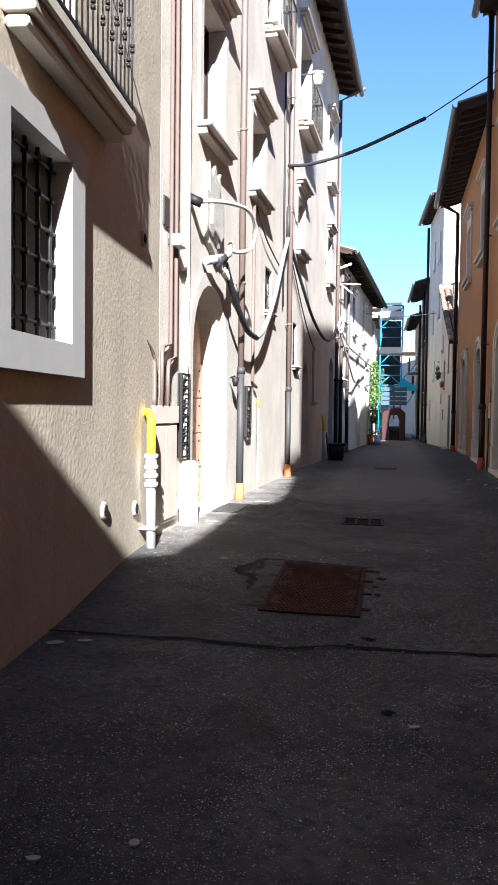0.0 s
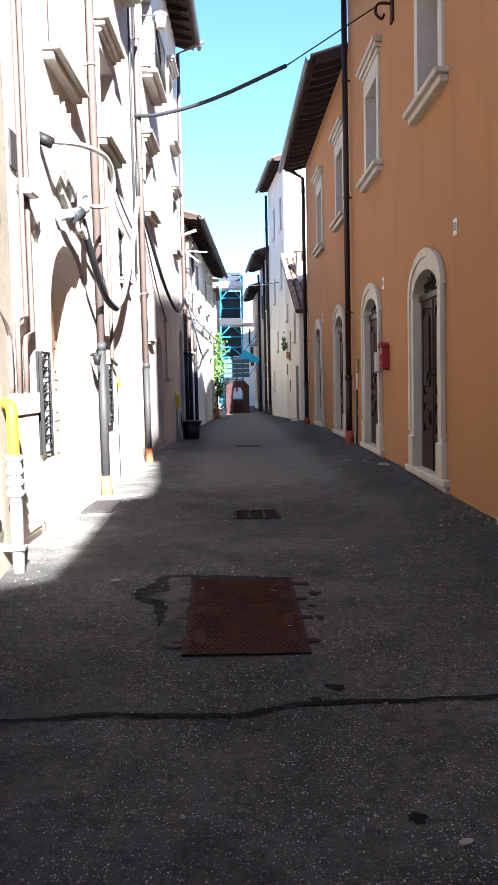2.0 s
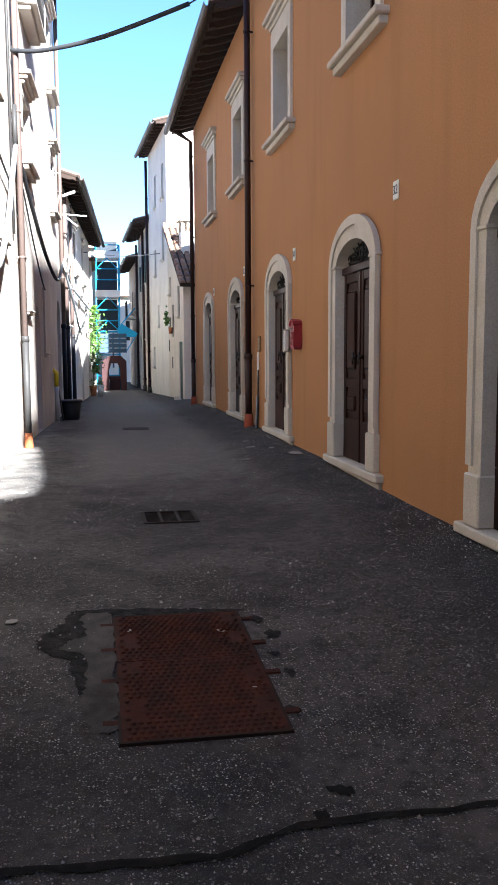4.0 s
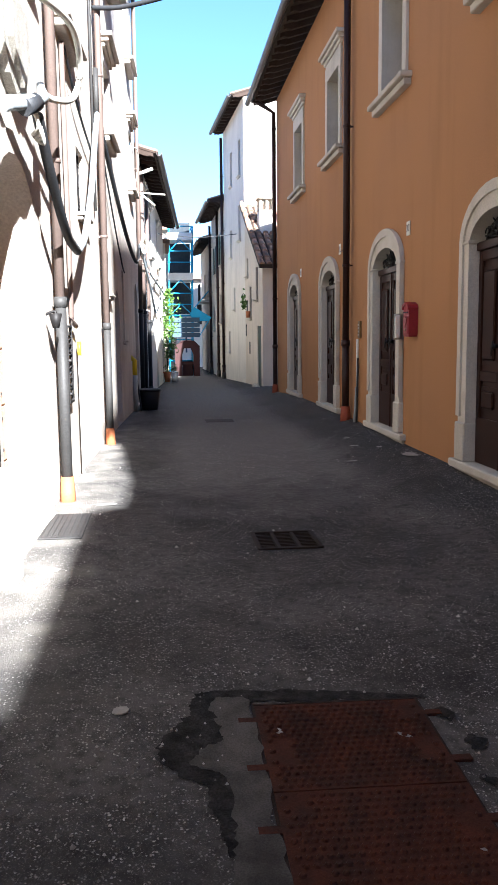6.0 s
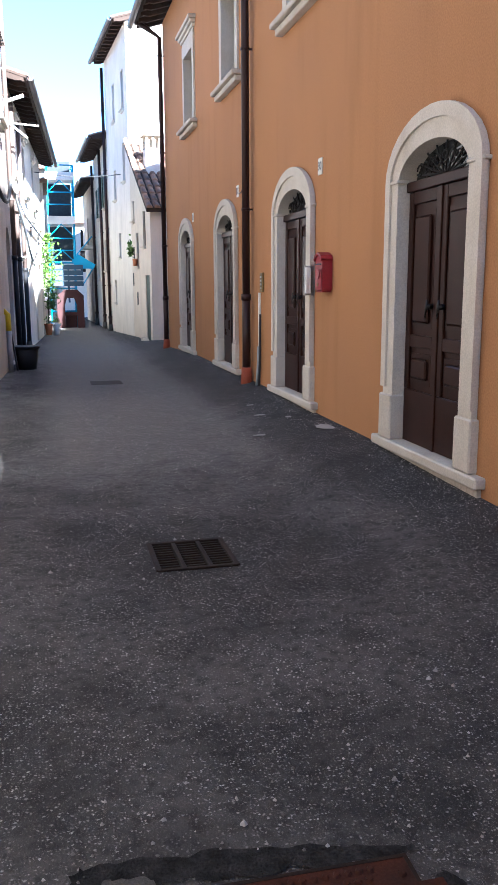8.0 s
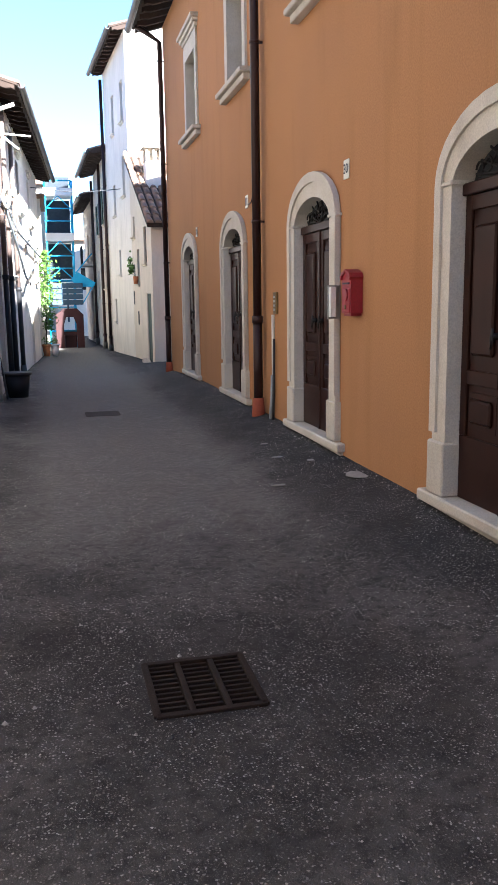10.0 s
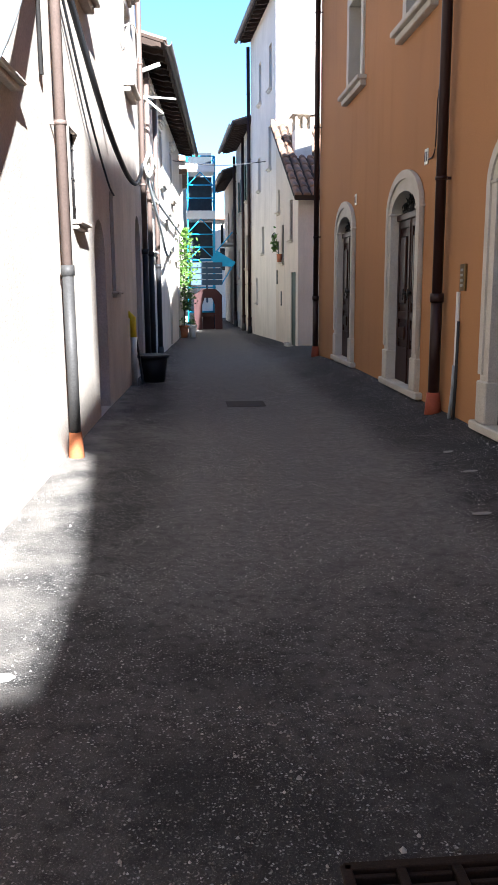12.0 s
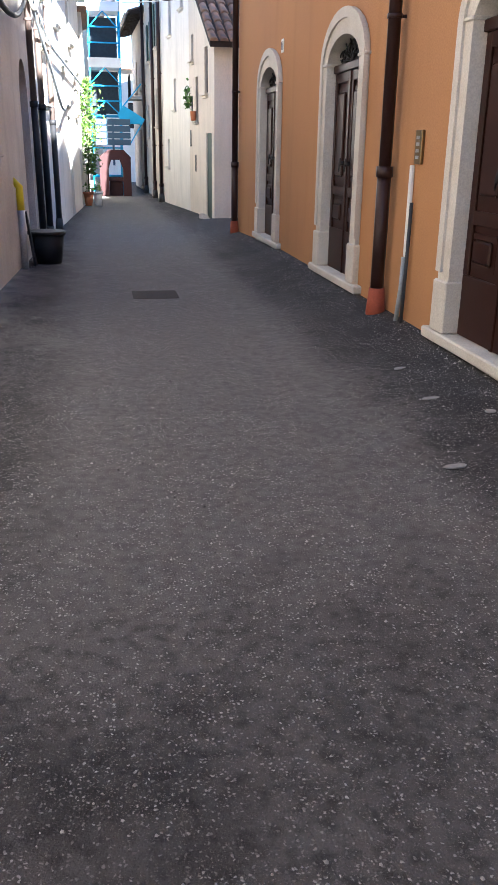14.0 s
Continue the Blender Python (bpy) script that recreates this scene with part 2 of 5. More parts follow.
gh = gi.nodes.new("ShaderNodeHueSaturation")
gi.links.new(ga.outputs["Random Per Island"], gm.inputs["Value"])
gi.links.new(gm.outputs["Result"], gh.inputs["Value"])
gi.links.new(gi.nodes["Principled BSDF"].inputs["Base Color"].links[0].from_socket, gh.inputs["Color"])
gi.links.new(gh.outputs["Color"], gi.nodes["Principled BSDF"].inputs["Base Color"])
PAPER = mat("pale_chip", (0.30, 0.29, 0.27), 0.9, var=0.3, scale=20, bump=0.2)
ENAMEL = mat("white_enamel", (0.70, 0.68, 0.60), 0.35, var=0.15, scale=9, bump=0.05)
INK = mat("dark_ink", (0.03, 0.035, 0.06), 0.5, var=0.2, bump=0)
BRASS = mat("aged_brass", (0.20, 0.13, 0.055), 0.45, metal=0.8, var=0.3, scale=10, bump=0.1)

GLASS = bpy.data.materials.new("window_glass")
GLASS.use_nodes = True
gp = GLASS.node_tree.nodes["Principled BSDF"]
gp.inputs["Base Color"].default_value = (0.035, 0.04, 0.045, 1)
gp.inputs["Roughness"].default_value = 0.06
gp.inputs["Specular IOR Level"].default_value = 0.6


# ---- mesh helpers ----
def ident(s, o, z):
    return Vector((s, o, z))


def facade(x0, y0, x1, y1, street):
    """A wall's own measure: s metres along it, o metres out of it towards the street, z up. street: the sign of x that is out of it."""
    d = Vector((x1 - x0, y1 - y0, 0)).normalized()
    n = Vector((d.y, -d.x, 0))
    if n.x * street < 0:
        n = -n

    def at(s, o, z):
        return Vector((x0, y0, 0)) + d * s + n * o + Vector((0, 0, z))
    return at


def box(bm, s0, s1, o0, o1, z0, z1, f=ident, bevel=0.0):
    vs = [bm.verts.new(f(s, o, z)) for s in (s0, s1) for o in (o0, o1) for z in (z0, z1)]
    fs = [bm.faces.new([vs[i] for i in q]) for q in ((0, 1, 3, 2), (4, 6, 7, 5), (0, 4, 5, 1), (2, 3, 7, 6), (0, 2, 6, 4), (1, 5, 7, 3))]
    if bevel:
        bmesh.ops.bevel(bm, geom=list({e for q in fs for e in q.edges}), offset=bevel, segments=1, affect="EDGES")


def prism(bm, poly, o0, o1, f=ident):
    a = [bm.verts.new(f(s, o0, z)) for s, z in poly]
    b = [bm.verts.new(f(s, o1, z)) for s, z in poly]
    bm.faces.new(a)
    bm.faces.new(b[::-1])
    for i in range(len(poly)):
        j = (i + 1) % len(poly)
        bm.faces.new((a[i], b[i], b[j], a[j]))


def band(bm, outer, inner, o0, o1, f=ident):
    """A strip between two paths of equal length, with thickness."""
    rows = [[bm.verts.new(f(s, o, z)) for s, z in path] for path, o in ((outer, o1), (inner, o1), (inner, o0), (outer, o0))]
    for i in range(len(outer) - 1):
        for k in range(4):
            a, b = rows[k], rows[(k + 1) % 4]
            bm.faces.new((a[i], a[i + 1], b[i + 1], b[i]))
    for i in (0, -1):
        bm.faces.new([r[i] for r in rows])


def tube(bm, pts, r, seg=8, f=ident, r1=None):
    pts = [f(*p) for p in pts]
    rings = []
    for i, p in enumerate(pts):
        t = (pts[min(i + 1, len(pts) - 1)] - pts[max(i - 1, 0)]).normalized()
        u = t.orthogonal().normalized() if abs(t.z) > 0.95 else t.cross(Vector((0, 0, 1))).normalized()
        v = t.cross(u)
        rr = r + ((r1 if r1 is not None else r) - r) * i / max(1, len(pts) - 1)
        rings.append([bm.verts.new(p + (u * math.cos(a) + v * math.sin(a)) * rr) for a in (2 * math.pi * k / seg for k in range(seg))])
    for a, b in zip(rings, rings[1:]):
        for k in range(seg):
            bm.faces.new((a[k], a[(k + 1) % seg], b[(k + 1) % seg], b[k])).smooth = True
    bm.faces.new(rings[0][::-1])
    bm.faces.new(rings[-1])


def swing(pts, n=10):
    """A smooth run through the given points."""
    out = []
    q = [pts[0]] + list(pts) + [pts[-1]]
    for i in range(1, len(q) - 2):
        a, b, c, d = (Vector(p) for p in q[i - 1:i + 3])
        for k in range(n):
            t = k / n
            out.append(0.5 * (2 * b + (c - a) * t + (2 * a - 5 * b + 4 * c - d) * t * t + (3 * b - a - 3 * c + d) * t ** 3))
    return [tuple(p) for p in out] + [tuple(pts[-1])]


def arch(s0, s1, z0, spring, top, n=12):
    """The outline of an arched opening, from one foot over the crown to the other."""
    c, a, h = (s0 + s1) / 2, (s1 - s0) / 2, top - spring
    return [(s0, z0)] + [(c - a * math.cos(math.pi * k / n), spring + h * math.sin(math.pi * k / n)) for k in range(n + 1)] + [(s1, z0)]


def rect(s0, s1, z0, z1):
    return [(s0, z0), (s0, z1), (s1, z1), (s1, z0)]


def wall_mesh(bm, outline, holes, thick, f):
    """A wall with openings right through it."""
    edges = []
    for loop in (outline, *holes):
        vs = [bm.verts.new((s, 0, z)) for s, z in loop]
        edges += [bm.edges.new((vs[i], vs[(i + 1) % len(vs)])) for i in range(len(vs))]
    bmesh.ops.triangle_fill(bm, use_beauty=True, edges=edges)
    ext = bmesh.ops.extrude_face_region(bm, geom=bm.faces[:])
    for v in ext["geom"]:
        if isinstance(v, bmesh.types.BMVert):
            v.co.y = -thick
    for v in bm.verts:
        v.co = f(v.co.x, v.co.y, v.co.z)


def finish(bm, name, material, at=Vector((0, 0, 0))):
    bmesh.ops.recalc_face_normals(bm, faces=bm.faces[:])
    for v in bm.verts:
        v.co = v.co - at
    me = bpy.data.meshes.new(name)
    bm.to_mesh(me)
    bm.free()
    me.materials.append(material)
    return me


def base_of(ob):
    p = Vector(ob.location)
    while ob.parent:
        ob = ob.parent
        p += ob.location
    return p


def part(name, bm, material, parent, label=""):
    """Links a bmesh, given in world measure, as one mesh under a thing or a part."""
    ob = new(name, finish(bm, name, material, base_of(parent)))
    ob.parent = parent
    return tagged(ob, label)


def group_at(name, at, label, category, group="", kind=""):
    ob = new(name)
    ob.location = at
    return tagged(ob, label, category, group, kind)


def single(name, bm, material, at, label, category, group="", kind=""):
    ob = new(name, finish(bm, name, material, Vector(at)))
    ob.location = at
    return tagged(ob, label, category, group, kind)


def shared(name, me, parent, at):
    ob = new(name, me)
    ob.parent = parent
    ob.location = Vector(at) - base_of(parent)
    return ob


def bmof(fn, *a, **k):
    bm = bmesh.new()
    fn(bm, *a, **k)
    return bm


def lerp_table(t, table):
    for (a, va), (b, vb) in zip(table, table[1:]):
        if t <= b:
            u = max(0.0, (t - a) / (b - a))
            u = u * u * (3 - 2 * u)
            return va + (vb - va) * u
    return table[-1][1]


# ---- ground ----
PROFILE = [(-6, -0.24), (0, -0.22), (5, -0.15), (7.4, -0.02), (10, 0.0), (17, 0.0), (24, -0.06), (36, -0.13), (46, -0.18), (60, -0.2)]


RIGHT_FOOT = [(0, -0.09), (6, 0.03), (9, 0.10), (13, 0.175), (17, 0.22), (21, 0.23), (26, 0.12), (31, -0.02), (40, -0.12), (60, -0.2)]


def ground_z(x, y):
    side = min(1.0, abs(x) / 1.9) ** 2
    if x > 0:
        low = lerp_table(y, PROFILE)
        return low + side * (lerp_table(y, RIGHT_FOOT) - low) * 1.1
    rise = 0.05
    fade = lerp_table(y, [(0, 0.6), (8, 1.0), (17, 1.0), (27, 0.45), (40, 0.2)])
    return lerp_table(y, PROFILE) + side * rise * fade


GR = (-0.555, -0.09, 9.80, 10.30)


def build_ground():
    xs = [-900, -300, -80, -20, -6] + [round(-3.0 + 0.2 * i, 3) for i in range(31)] + [6, 20, 80, 300, 900]
    ys = [-900, -300, -60, -20] + [round(-8 + 0.4 * i, 3) for i in range(150)] + [60, 100, 300, 900, 2500]
    xs = sorted(set(x for x in xs if not (GR[0] - 0.06 < x < GR[1] + 0.06)) | {GR[0], GR[1], -0.34})
    ys = sorted(set(y for y in ys if not (GR[2] - 0.06 < y < GR[3] + 0.06)) | {GR[2], GR[3]})
    bm = bmesh.new()
    grid = [[bm.verts.new((x, y, ground_z(x, y) + 0.003 * noise.noise((x * 0.9, y * 0.9, 0)) * (abs(x) < 5))) for x in xs] for y in ys]
    for j in range(len(ys) - 1):
        for i in range(len(xs) - 1):
            if GR[0] <= xs[i] < GR[1] and GR[2] <= ys[j] < GR[3]:
                continue
            bm.faces.new((grid[j][i], grid[j][i + 1], grid[j + 1][i + 1], grid[j + 1][i])).smooth = True
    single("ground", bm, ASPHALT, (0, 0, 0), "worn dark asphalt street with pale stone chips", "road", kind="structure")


build_ground()


def ribbon(bm, pts, width, lift):
    """A flat uneven strip that lies on the ground."""
    last = None
    for i, (x, y) in enumerate(pts):
        a, b = pts[max(0, i - 1)], pts[min(len(pts) - 1, i + 1)]
        t = Vector((b[0] - a[0], b[1] - a[1], 0)).normalized()
        n = Vector((-t.y, t.x, 0)) * width * (0.5 + 0.32 * noise.noise((i * 0.37, 3.1, x)))
        row = [bm.verts.new((x + k * n.x, y + k * n.y, ground_z(x + k * n.x, y + k * n.y) + lift)) for k in (-1, 1)]
        if last:
            bm.faces.new((last[0], row[0], row[1], last[1]))
        last = row


def seam(name, run, width, label):
    pts = []
    for (x0, y0), (x1, y1) in zip(run, run[1:]):
        n = max(2, int(math.hypot(x1 - x0, y1 - y0) / 0.05))
        pts += [(x0 + (x1 - x0) * k / n, y0 + (y1 - y0) * k / n + 0.035 * noise.noise((x0 + k * 0.11, y0 * 3, 7)) + 0.018 * noise.noise((x0 * 5 + k * 0.43, y0 * 3, 9))) for k in range(n)]
    bm = bmesh.new()
    ribbon(bm, pts, width, 0.012)
    single(name, bm, TAR, (run[0][0], run[0][1], ground_z(*run[0])), label, "crack", kind="structure")


# a crack and the shade in it, drawn as one flat dark ribbon
seam("trim_seam", [(-2.15, 5.2), (-1.2, 5.32), (-0.6, 5.3), (-0.25, 5.42), (0.1, 5.40), (0.7, 5.36), (1.75, 5.42)], 0.034, "tarred seam across the asphalt street")


# ---- parts of houses ----
def sash_window(parent, f, s0, s1, z0, z1, recess=0.22, bars=False, shutter=False):
    """A timber sash in an opening: a frame, a mullion and two dark panes."""
    w = 0.05
    bm = bmesh.new()
    band(bm, [(s0, z0), (s0, z1), (s1, z1), (s1, z0), (s0, z0)], [(s0 + w, z0 + w), (s0 + w, z1 - w), (s1 - w, z1 - w), (s1 - w, z0 + w), (s0 + w, z0 + w)], -recess - 0.05, -recess, f)
    c = (s0 + s1) / 2
    box(bm, c - 0.03, c + 0.03, -recess - 0.045, -recess + 0.01, z0 + w, z1 - w, f)
    win = part("window", bm, WOOD, parent, "dark timber sash")
    for a, b in ((s0 + w, c - 0.03), (c + 0.03, s1 - w)):
        part("pane", bmof(box, a, b, -recess - 0.035, -recess - 0.025, z0 + w, z1 - w, f), GLASS, win)
    if bars:
        for k in range(4):
            s = s0 + (k + 0.5) * (s1 - s0) / 4
            part("bar", bmof(tube, [(s, -0.05, z0), (s, -0.05, z1)], 0.011, 6, f), IRON, win)
        for k in range(3):
            z = z0 + (k + 0.5) * (z1 - z0) / 3
            part("bar", bmof(tube, [(s0, -0.05, z), (s1, -0.05, z)], 0.009, 6, f), IRON, win)
    if shutter:
        for a, b in ((s0 - 0.42, s0 - 0.02), (s1 + 0.02, s1 + 0.42)):
            part("shutter", bmof(box, a, b, 0.01, 0.05, z0, z1, f, 0.008), SHUTTER, win, "green louvred shutter")
    return win


def sill(parent, f, s0, s1, z, out=0.14, h=0.11, material=None):
    bm = bmesh.new()
    box(bm, s0, s1, -0.05, out, z - h * 0.45, z, f, 0.012)
    box(bm, s0 + 0.04, s1 - 0.04, -0.05, out * 0.62, z - h, z - h * 0.45, f, 0.01)
    return part("window_sill", bm, material or STONE, parent, "moulded stone sill")


def hood(parent, f, s0, s1, z, out=0.2, material=None):
    bm = bmesh.new()
    box(bm, s0, s1, -0.05, out, z, z + 0.06, f, 0.01)
    box(bm, s0 + 0.05, s1 - 0.05, -0.05, out * 0.7, z - 0.06, z, f, 0.01)
    box(bm, s0 + 0.1, s1 - 0.1, -0.05, out * 0.4, z - 0.12, z - 0.06, f, 0.01)
    return part("hood", bm, material or STONE, parent, "moulded cornice over the window")


def eave(parent, f, s0, s1, z, out, pitch=0.3, rafter=0.55, deep=4.0, tiles=True):
    """A tiled roof slope with its boards, rafter ends and gutter."""
    bm = bmesh.new()
    zo = z - 0.04
    vs = [bm.verts.new(f(s, o, zo + (out - o) * pitch + h)) for s in (s0, s1) for o in (out, -deep) for h in (0.12, 0.17)]
    for q in ((0, 1, 3, 2), (4, 6, 7, 5), (0, 4, 5, 1), (2, 3, 7, 6), (0, 2, 6, 4), (1, 5, 7, 3)):
        bm.faces.new([vs[i] for i in q])
    roof = part("roof", bm, TIMBER, parent, "dark boarded roof slope")
    n = max(2, int((s1 - s0) / rafter))
    me = None
    for k in range(n + 1):
        s = s0 + 0.06 + (s1 - s0 - 0.12) * k / n
        bm = bmesh.new()
        prof = [(-0.3, 0), (out - 0.22, 0), (out - 0.12, 0.04), (out - 0.05, 0.03), (out - 0.05, 0.12), (-0.3, 0.12)]
        a = [bm.verts.new(f(s - 0.045, o, zo + (out - o) * pitch + h)) for o, h in prof]
        b = [bm.verts.new(f(s + 0.045, o, zo + (out - o) * pitch + h)) for o, h in prof]
        bm.faces.new(a)
        bm.faces.new(b[::-1])
        for i in range(len(prof)):
            j = (i + 1) % len(prof)
            bm.faces.new((a[i], b[i], b[j], a[j]))
        part("rafter", bm, TIMBER, roof)
    bm = bmesh.new()
    m = max(2, int((s1 - s0) / 0.24))
    for k in range(m):
        c = s0 + (k + 0.5) * (s1 - s0) / m
        last = None
        for o in (out + 0.05, -deep):
            row = [bm.verts.new(f(c + 0.11 * math.cos(a), o, zo + (out - o) * pitch + 0.175 + 0.07 * math.sin(a))) for a in (math.pi * i / 5 for i in range(6))]
            if last:
                for i in range(5):
                    bm.faces.new((last[i], last[i + 1], row[i + 1], row[i]))
            else:
                bm.faces.new(row)
            last = row
    tagged(part("tiling", bm, TILE, roof, "rows of clay roof tiles"), kind="stuff")
    bm = bmesh.new()
    last = None
    for s in (s0 - 0.03, s1 + 0.03):
        row = [bm.verts.new(f(s, out + 0.09 + 0.07 * math.cos(a), zo + 0.13 + 0.08 * math.sin(a))) for a in (math.pi + math.pi * i / 6 for i in range(7))]
        row += [bm.verts.new(f(s, out + 0.09 + 0.06 * math.cos(a), zo + 0.135 + 0.07 * math.sin(a))) for a in (2 * math.pi - math.pi * i / 6 for i in range(7))]
        if last:
            for i in range(14):
                bm.faces.new((last[i], last[(i + 1) % 14], row[(i + 1) % 14], row[i]))
        bm.faces.new(row)
        last = row
    part("gutter", bm, GUTTER, roof, "half-round metal gutter")
    return roof


def shell(parent, f, s0, s1, depth, top, material, name="back_wall"):
    """The sides and the back of a house, with a near-black sheet for the shade indoors."""
    bm = bmesh.new()
    box(bm, s0, s0 + 0.3, -depth, -0.452, -0.6, top, f)
    part("side_wall", bm, material, parent)
    part("side_wall", bmof(box, s1 - 0.3, s1, -depth, -0.452, -0.6, top, f), material, parent)
    part(name, bmof(box, s0, s1, -depth - 0.3, -depth - 0.002, -0.6, top, f), material, parent)
    # a dark sheet paints the indoor shade seen through the openings
    part("shade_sheet", bmof(box, s0 + 0.31, s1 - 0.31, -1.5, -1.4, -0.5, top - 0.1, f), SHADEBLACK, parent, "dark rooms behind the openings")


def downpipe(f, s, o, z0, z1, joint, upper, lower, shoe, r, label, top_bend=0.0):
    base = f(s, o, z0)
    th = group_at("downpipe", base, label, "downpipe", "downpipes on the house fronts")
    pts = [(s, o, joint - 0.05), (s, o, z1)]
    if top_bend:
        pts += [(s, o + top_bend * 0.5, z1 + 0.16), (s, o + top_bend, z1 + 0.3)]
    part("pipe", bmof(tube, pts, r, 10, f), upper, th)
    if joint > z0 + 0.3:
        part("lower_pipe", bmof(tube, [(s, o, z0 + 0.2), (s, o, joint)], r * 1.12, 10, f), lower, th)
        part("joint_collar", bmof(tube, [(s, o, joint - 0.04), (s, o, joint + 0.05)], r * 1.35, 10, f), lower, th)
    part("shoe", bmof(tube, [(s, o, z0), (s, o, z0 + 0.3)], r * 1.75, 10, f, r1=r * 1.3), shoe, th, "terracotta foot of the pipe")
    z = joint + 1.2
    while z < z1:
        bm = bmof(tube, [(s, o, z), (s, o, z + 0.035)], r * 1.18, 10, f)
        box(bm, s - 0.012, s + 0.012, 0.0, o, z + 0.005, z + 0.03, f)
        part("bracket", bm, upper, th)
        z += 2.1
    return th


# ---- ochre house ----
fR = facade(1.8, 0, 1.8, 25.2, -1)
AXES = (4.06, 7.67, 11.28, 14.88, 18.56, 22.36)
DOOR_LIFT = {0.46: -0.2, 4.06: -0.17, 7.67: -0.09, 11.28: 0.0, 14.88: 0.03, 18.56: 0.04, 22.36: 0.04}
WINDOW_AXES = (4.0, 7.56, 11.12, 14.68, 18.26, 21.78)
house = group_at("ochre_house", (1.8, 12, 0.1), "ochre rendered house with arched stone doorways", "house")
holes = []
for c in AXES:
    dz = DOOR_LIFT[c]
    holes.append(arch(c - 0.66, c + 0.66, 0.15 + dz, 2.40 + dz, 2.76 + dz))
for c in WINDOW_AXES:
    holes.append(rect(c - 0.53, c + 0.53, 4.60, 6.05))
holes.append(arch(-0.20, 1.12, -0.05, 2.20, 2.56))
bm = bmesh.new()
# unseen top edge before s 17 is stepped and sloped to shape the street shadow
wall_mesh(bm, [(-30, -0.6), (-30, 8.6), (-8.2, 8.6), (-8.2, 8.2), (-4.2, 8.2), (-4.2, 8.84), (-2.84, 8.84), (-0.18, 9.88), (-0.18, 9.0), (17.1, 9.0), (17.1, 7.45), (25.2, 7.45), (25.2, -0.6)], holes, 0.45, fR)
part("wall", bm, ORANGE, house)
shell(house, fR, -30, 25.2, 7.0, 7.4, ORANGE)
eave(house, fR, 17.25, 25.35, 7.32, 0.62, rafter=0.42)
# unseen eaves, heights and overhangs set by the shadow they throw
eave(house, fR, -0.18, 17.1, 9.0, 0.3)
eave(house, fR, -8.2, -3.5, 8.2, 0.35)
eave(house, fR, -30, -8.2, 8.4, 1.2)
# an unseen block above the eaves, added to shade the plaster house opposite
bm = bmof(box, 1.7, 8.4, -4.5, 0.3, 9.25, 12.2, fR)
part("shade_block", bm, ORANGE, house, "ochre roof room above the eaves")


